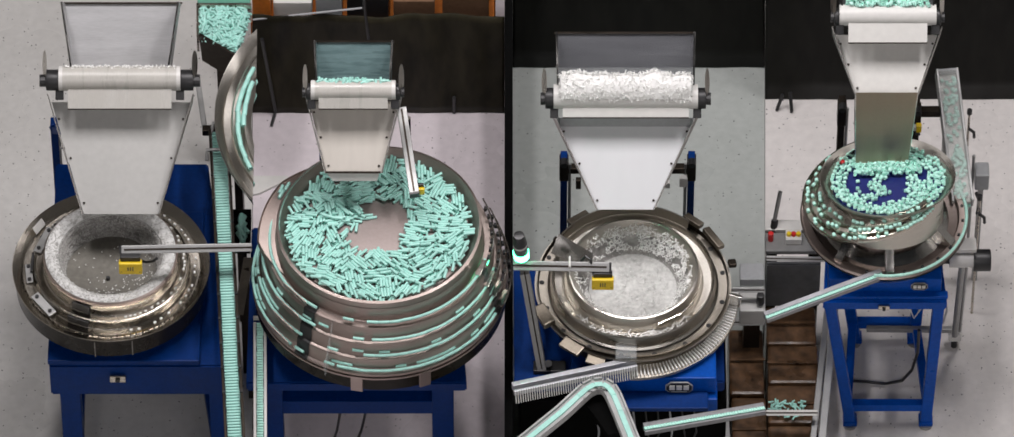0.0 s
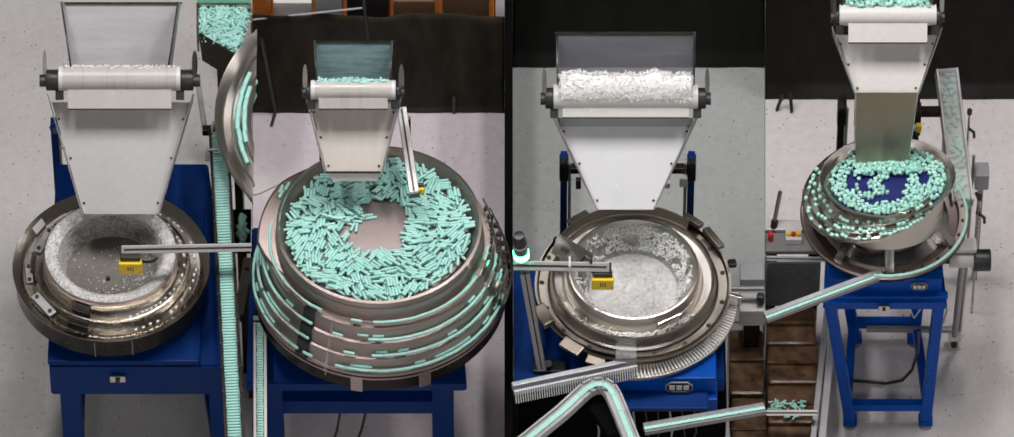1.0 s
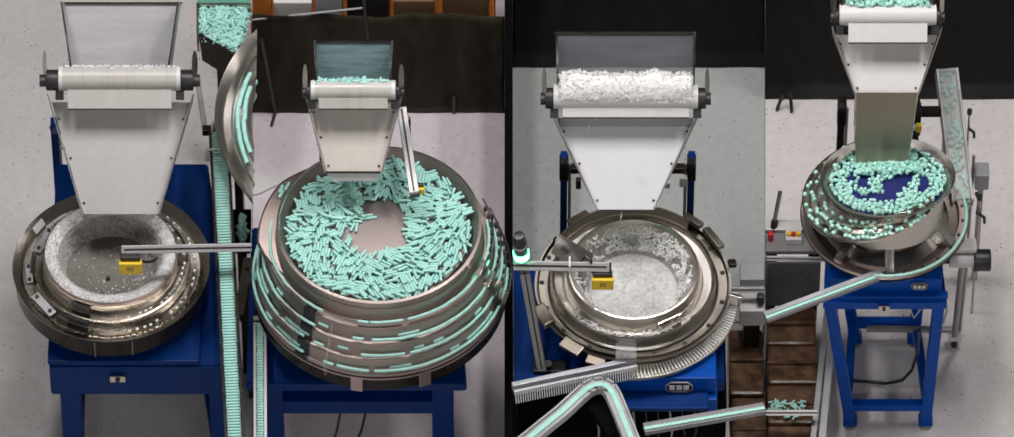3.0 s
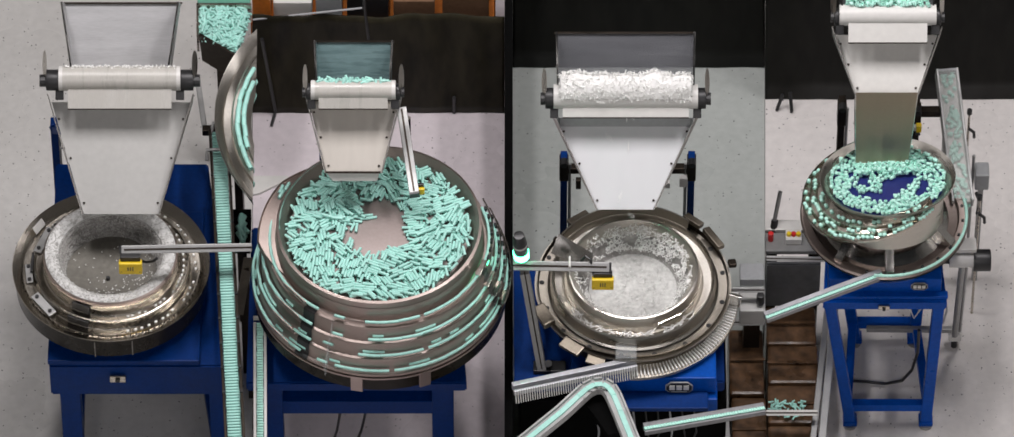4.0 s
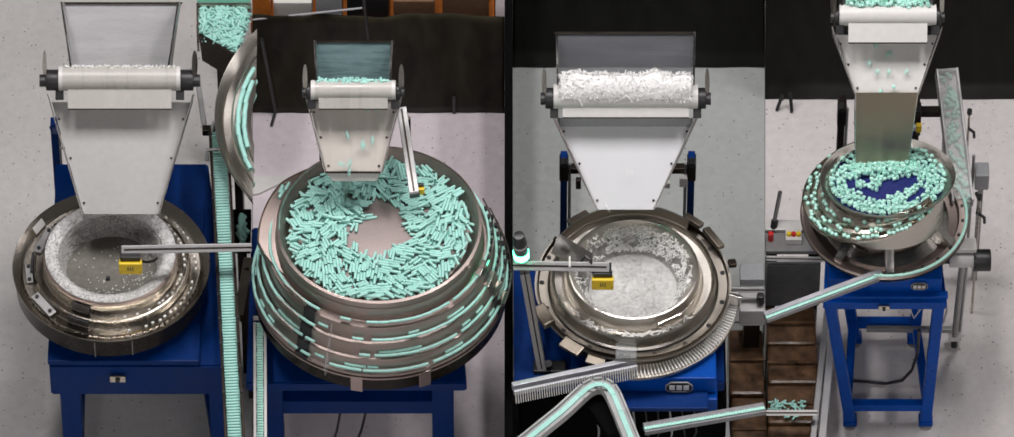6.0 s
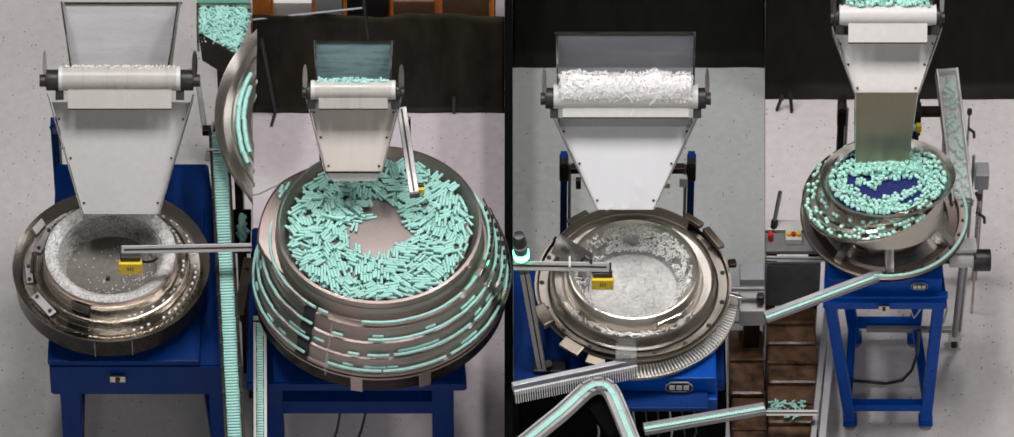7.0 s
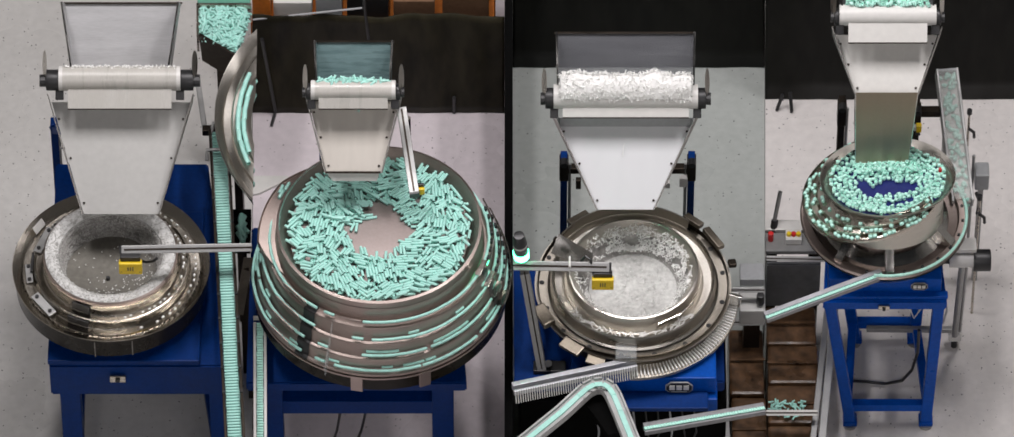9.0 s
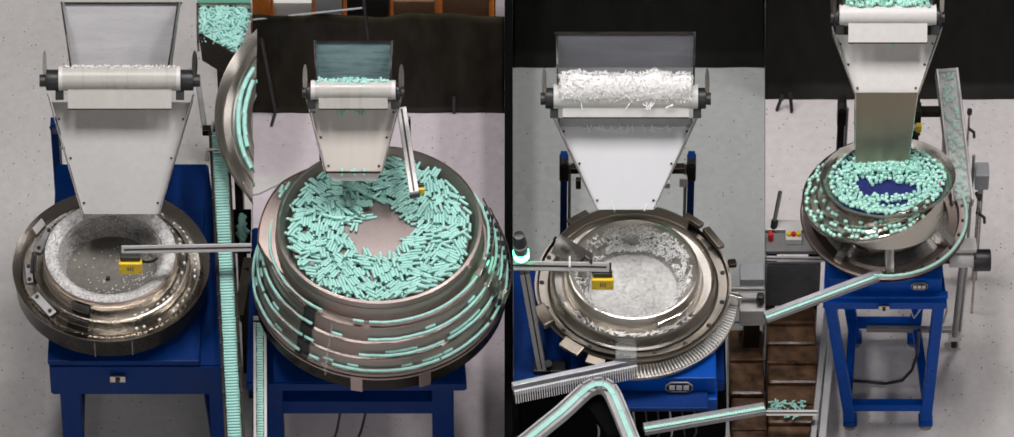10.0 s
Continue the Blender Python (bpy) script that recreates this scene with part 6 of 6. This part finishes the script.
# caps waiting on the hopper belt
ms = []
for i in range(150):
    ms.append(pose(rnd.uniform(-0.1491, 0.1491), 0.1251 + rnd.uniform(0, 0.02886), 0.09 + rnd.uniform(0.0, 0.03), rnd.uniform(0, 180), rnd.uniform(0, 180), rnd.uniform(0, 180)))
hc = joined("cap_pile", CAP, ms, MINT_PALE)
tagged(hc, "heap of pale mint caps waiting on the hopper belt", "caps")
hc.matrix_basis = H4.matrix_basis.copy()
ms = []
for i in range(90):
    ms.append(pose(rnd.uniform(-0.1251, 0.1251), 0.08417 + rnd.uniform(0, 0.01203), 0.102 + rnd.uniform(-0.02, 0.008), rnd.uniform(-30, 30), rnd.uniform(-20, 20), rnd.choice((0, 0, 20, 90, -15, 60))))
ROW_CAPSULE = capsule_mesh("row_capsule", 0.026, 0.0048, MINT)
hc2 = joined("capsule_row", ROW_CAPSULE, ms, MINT)
tagged(hc2, "row of mint capsules at the crest of the hopper belt", "capsules")
hc2.matrix_basis = H2.matrix_basis.copy()
# pieces that fall down the chutes
fall_2, fall_4 = [], []
for i in range(90):
    o = piece("mint_capsule", ROW_CAPSULE, Matrix())
    tagged(o, "mint capsule sliding down the white chute", "capsule", "falling capsules")
    t0 = (prng.uniform(3.7, 5.3) if i < 58 else prng.uniform(8.2, 9.5)) if i < 86 else prng.uniform(0.3, 6.9)
    fall_2.append((o, t0, prng.uniform(-0.09139, 0.09139), prng.uniform(0, 180)))
for i in range(46):
    o = piece("mint_plug", CAP, Matrix())
    tagged(o, "pale mint plug tumbling down the white chute", "plug", "falling plugs")
    t0 = prng.uniform(3.6, 5.8) if i < 43 else prng.uniform(9.0, 9.4)
    fall_4.append((o, t0, prng.uniform(-0.0962, 0.0962), prng.uniform(0, 180)))


# ---- what moves ----
def turning(ob, base, rate, step=0.5):
    walk(ob, [(i * step, base @ Matrix.Rotation(radians(rate * i * step), 4, "Z")) for i in range(int(10 / step) + 1)])


def sliding(ob, base, t0, x, spin, y_top, y_mid, y_end, z_pile, narrow, fall=(0.04, 0.13)):
    """Waits in the pile, goes over the roller, slides down the chute and drops into the bowl."""
    rest = base @ pose(x, y_top - 0.035, -0.05, 0, 0, spin)
    rows = [(0, rest), (t0, rest), (t0 + 0.25, base @ pose(x, y_top + 0.012, z_pile - 0.03, 0, 0, spin))]
    rows.append((t0 + 0.5, base @ pose(x, y_top, z_pile, 0, 0, spin + 10)))
    rows.append((t0 + 0.65, base @ pose(x, y_top - 0.05, z_pile - 0.01, 0, 0, spin + 20)))
    rows.append((t0 + 0.78, base @ pose(x * 0.95, y_mid, 0.02, 0, 0, spin + 60)))
    rows.append((t0 + 1.0, base @ pose(x * narrow, y_end, 0.012, 0, 0, spin + 110)))
    rows.append((t0 + 1.2, base @ pose(x * narrow, y_end - fall[0], 0.012 - fall[1], 0, 0, spin + 120)))
    rows = [r for r in rows if r[0] < 9.99]
    rows.append((10, rows[-1][1]))
    walk(ob, rows)


def motions():
    walk(red_plug, [(t, P4 @ Matrix.Rotation(radians(a), 4, "Z") @ pose(0.205, 0, 0.026, 0, 0, 70)) for t, a in ((0, 146), (4, 110), (7, 57), (9, 12), (9.8, -9), (10, -14))])
    for ring, rate, home in beds:
        turning(ring, home, rate)
    for ring, rate in cap_rings:
        turning(ring, P4, rate)
    for o, r, z, u, gap, jump in travellers:
        rows = []
        for i in range(41):
            t = i * 0.25
            a = track_angle(u + 9.0 * t, gap, jump)
            rows.append((t, M2 @ Matrix.Rotation(radians(a), 4, "Z") @ pose(r, 0, z, 0, 0, 90)))
        walk(o, rows)
    for o, r, z, u, skew in neighbours:
        rows = []
        lim = math.degrees(math.acos(min(1.0, (C1[0] - XCUT + 0.016) / r)))
        for i in range(21):
            a = u + 4.2 * i
            low = z if 180 - lim < a < 180 + lim else -0.10
            a = min(max(a, 180 - lim), 180 + lim)
            rows.append((i * 0.5, Matrix.Translation(C1) @ Matrix.Rotation(radians(a), 4, "Z") @ pose(r, 0, low, 0, 0, 90 + skew)))
        walk(o, rows)
    for o, r, z, u in cap_runners:
        rows = []
        for i in range(21):
            a = u - 7.0 * i
            rr, zz = tier_reach(r, radians(a)), z + 0.006 + tier_rise(radians(a))
            if a > 314 or a < 100:
                rr, zz = 0.12, 0.02
            rows.append((i * 0.5, T4M @ Matrix.Rotation(radians(a), 4, "Z") @ pose(rr, 0, zz, 0, 0, 90 + 25 * math.sin(u * 1.7))))
        walk(o, rows)
    for o, s, y, spin in belt_caps:
        rows = []
        for i in range(21):
            t = i * 0.5
            u = s + 0.040 * t
            low = 0.010 if 0 <= u <= EL else -0.035
            u = max(u, 0.0) if u < 0 else u
            if u > EL:
                u, low = EL - (u - EL), -0.04
            rows.append((t, EM @ pose(u, y, low, 0, 0, spin)))
        walk(o, rows)
    for o, r, z, u in plug_runners:
        rows = []
        for i in range(41):
            a = u + 14.0 * i * 0.25
            zz = z if -78 < a < 66 else -0.075
            rows.append((i * 0.25, M1 @ Matrix.Rotation(radians(min(max(a, -80), 68)), 4, "Z") @ pose(r if zz > -0.05 else 0.31, 0, zz, 0, 0, 90)))
        walk(o, rows)
    for o, r, z, u, tip, turn in rod_runners:
        rows = []
        for i in range(41):
            a = u - 16.0 * i * 0.25
            seen = 214 < a < 322
            rows.append((i * 0.25, M3 @ Matrix.Rotation(radians(min(max(a, 210), 326)), 4, "Z") @ pose(r, 0, z if seen else -0.10, 0, tip if seen else 0, turn)))
        walk(o, rows)
    for o, t0, x, spin in fall_3:
        sliding(o, H3.matrix_basis, t0, x, spin, 0.11, -0.02, -0.31, 0.135, 0.40, (0.150, 0.185))
    for o, t0, x, spin in fall_2:
        sliding(o, H2.matrix_basis, t0, x, spin, 0.09139, -0.02, -0.2357, 0.108, 0.62, (0.115, 0.150))
    for o, t0, x, spin in fall_4:
        sliding(o, H4.matrix_basis, t0, x, spin, 0.1299, -0.02, -0.1876, 0.108, 0.66)


motions()
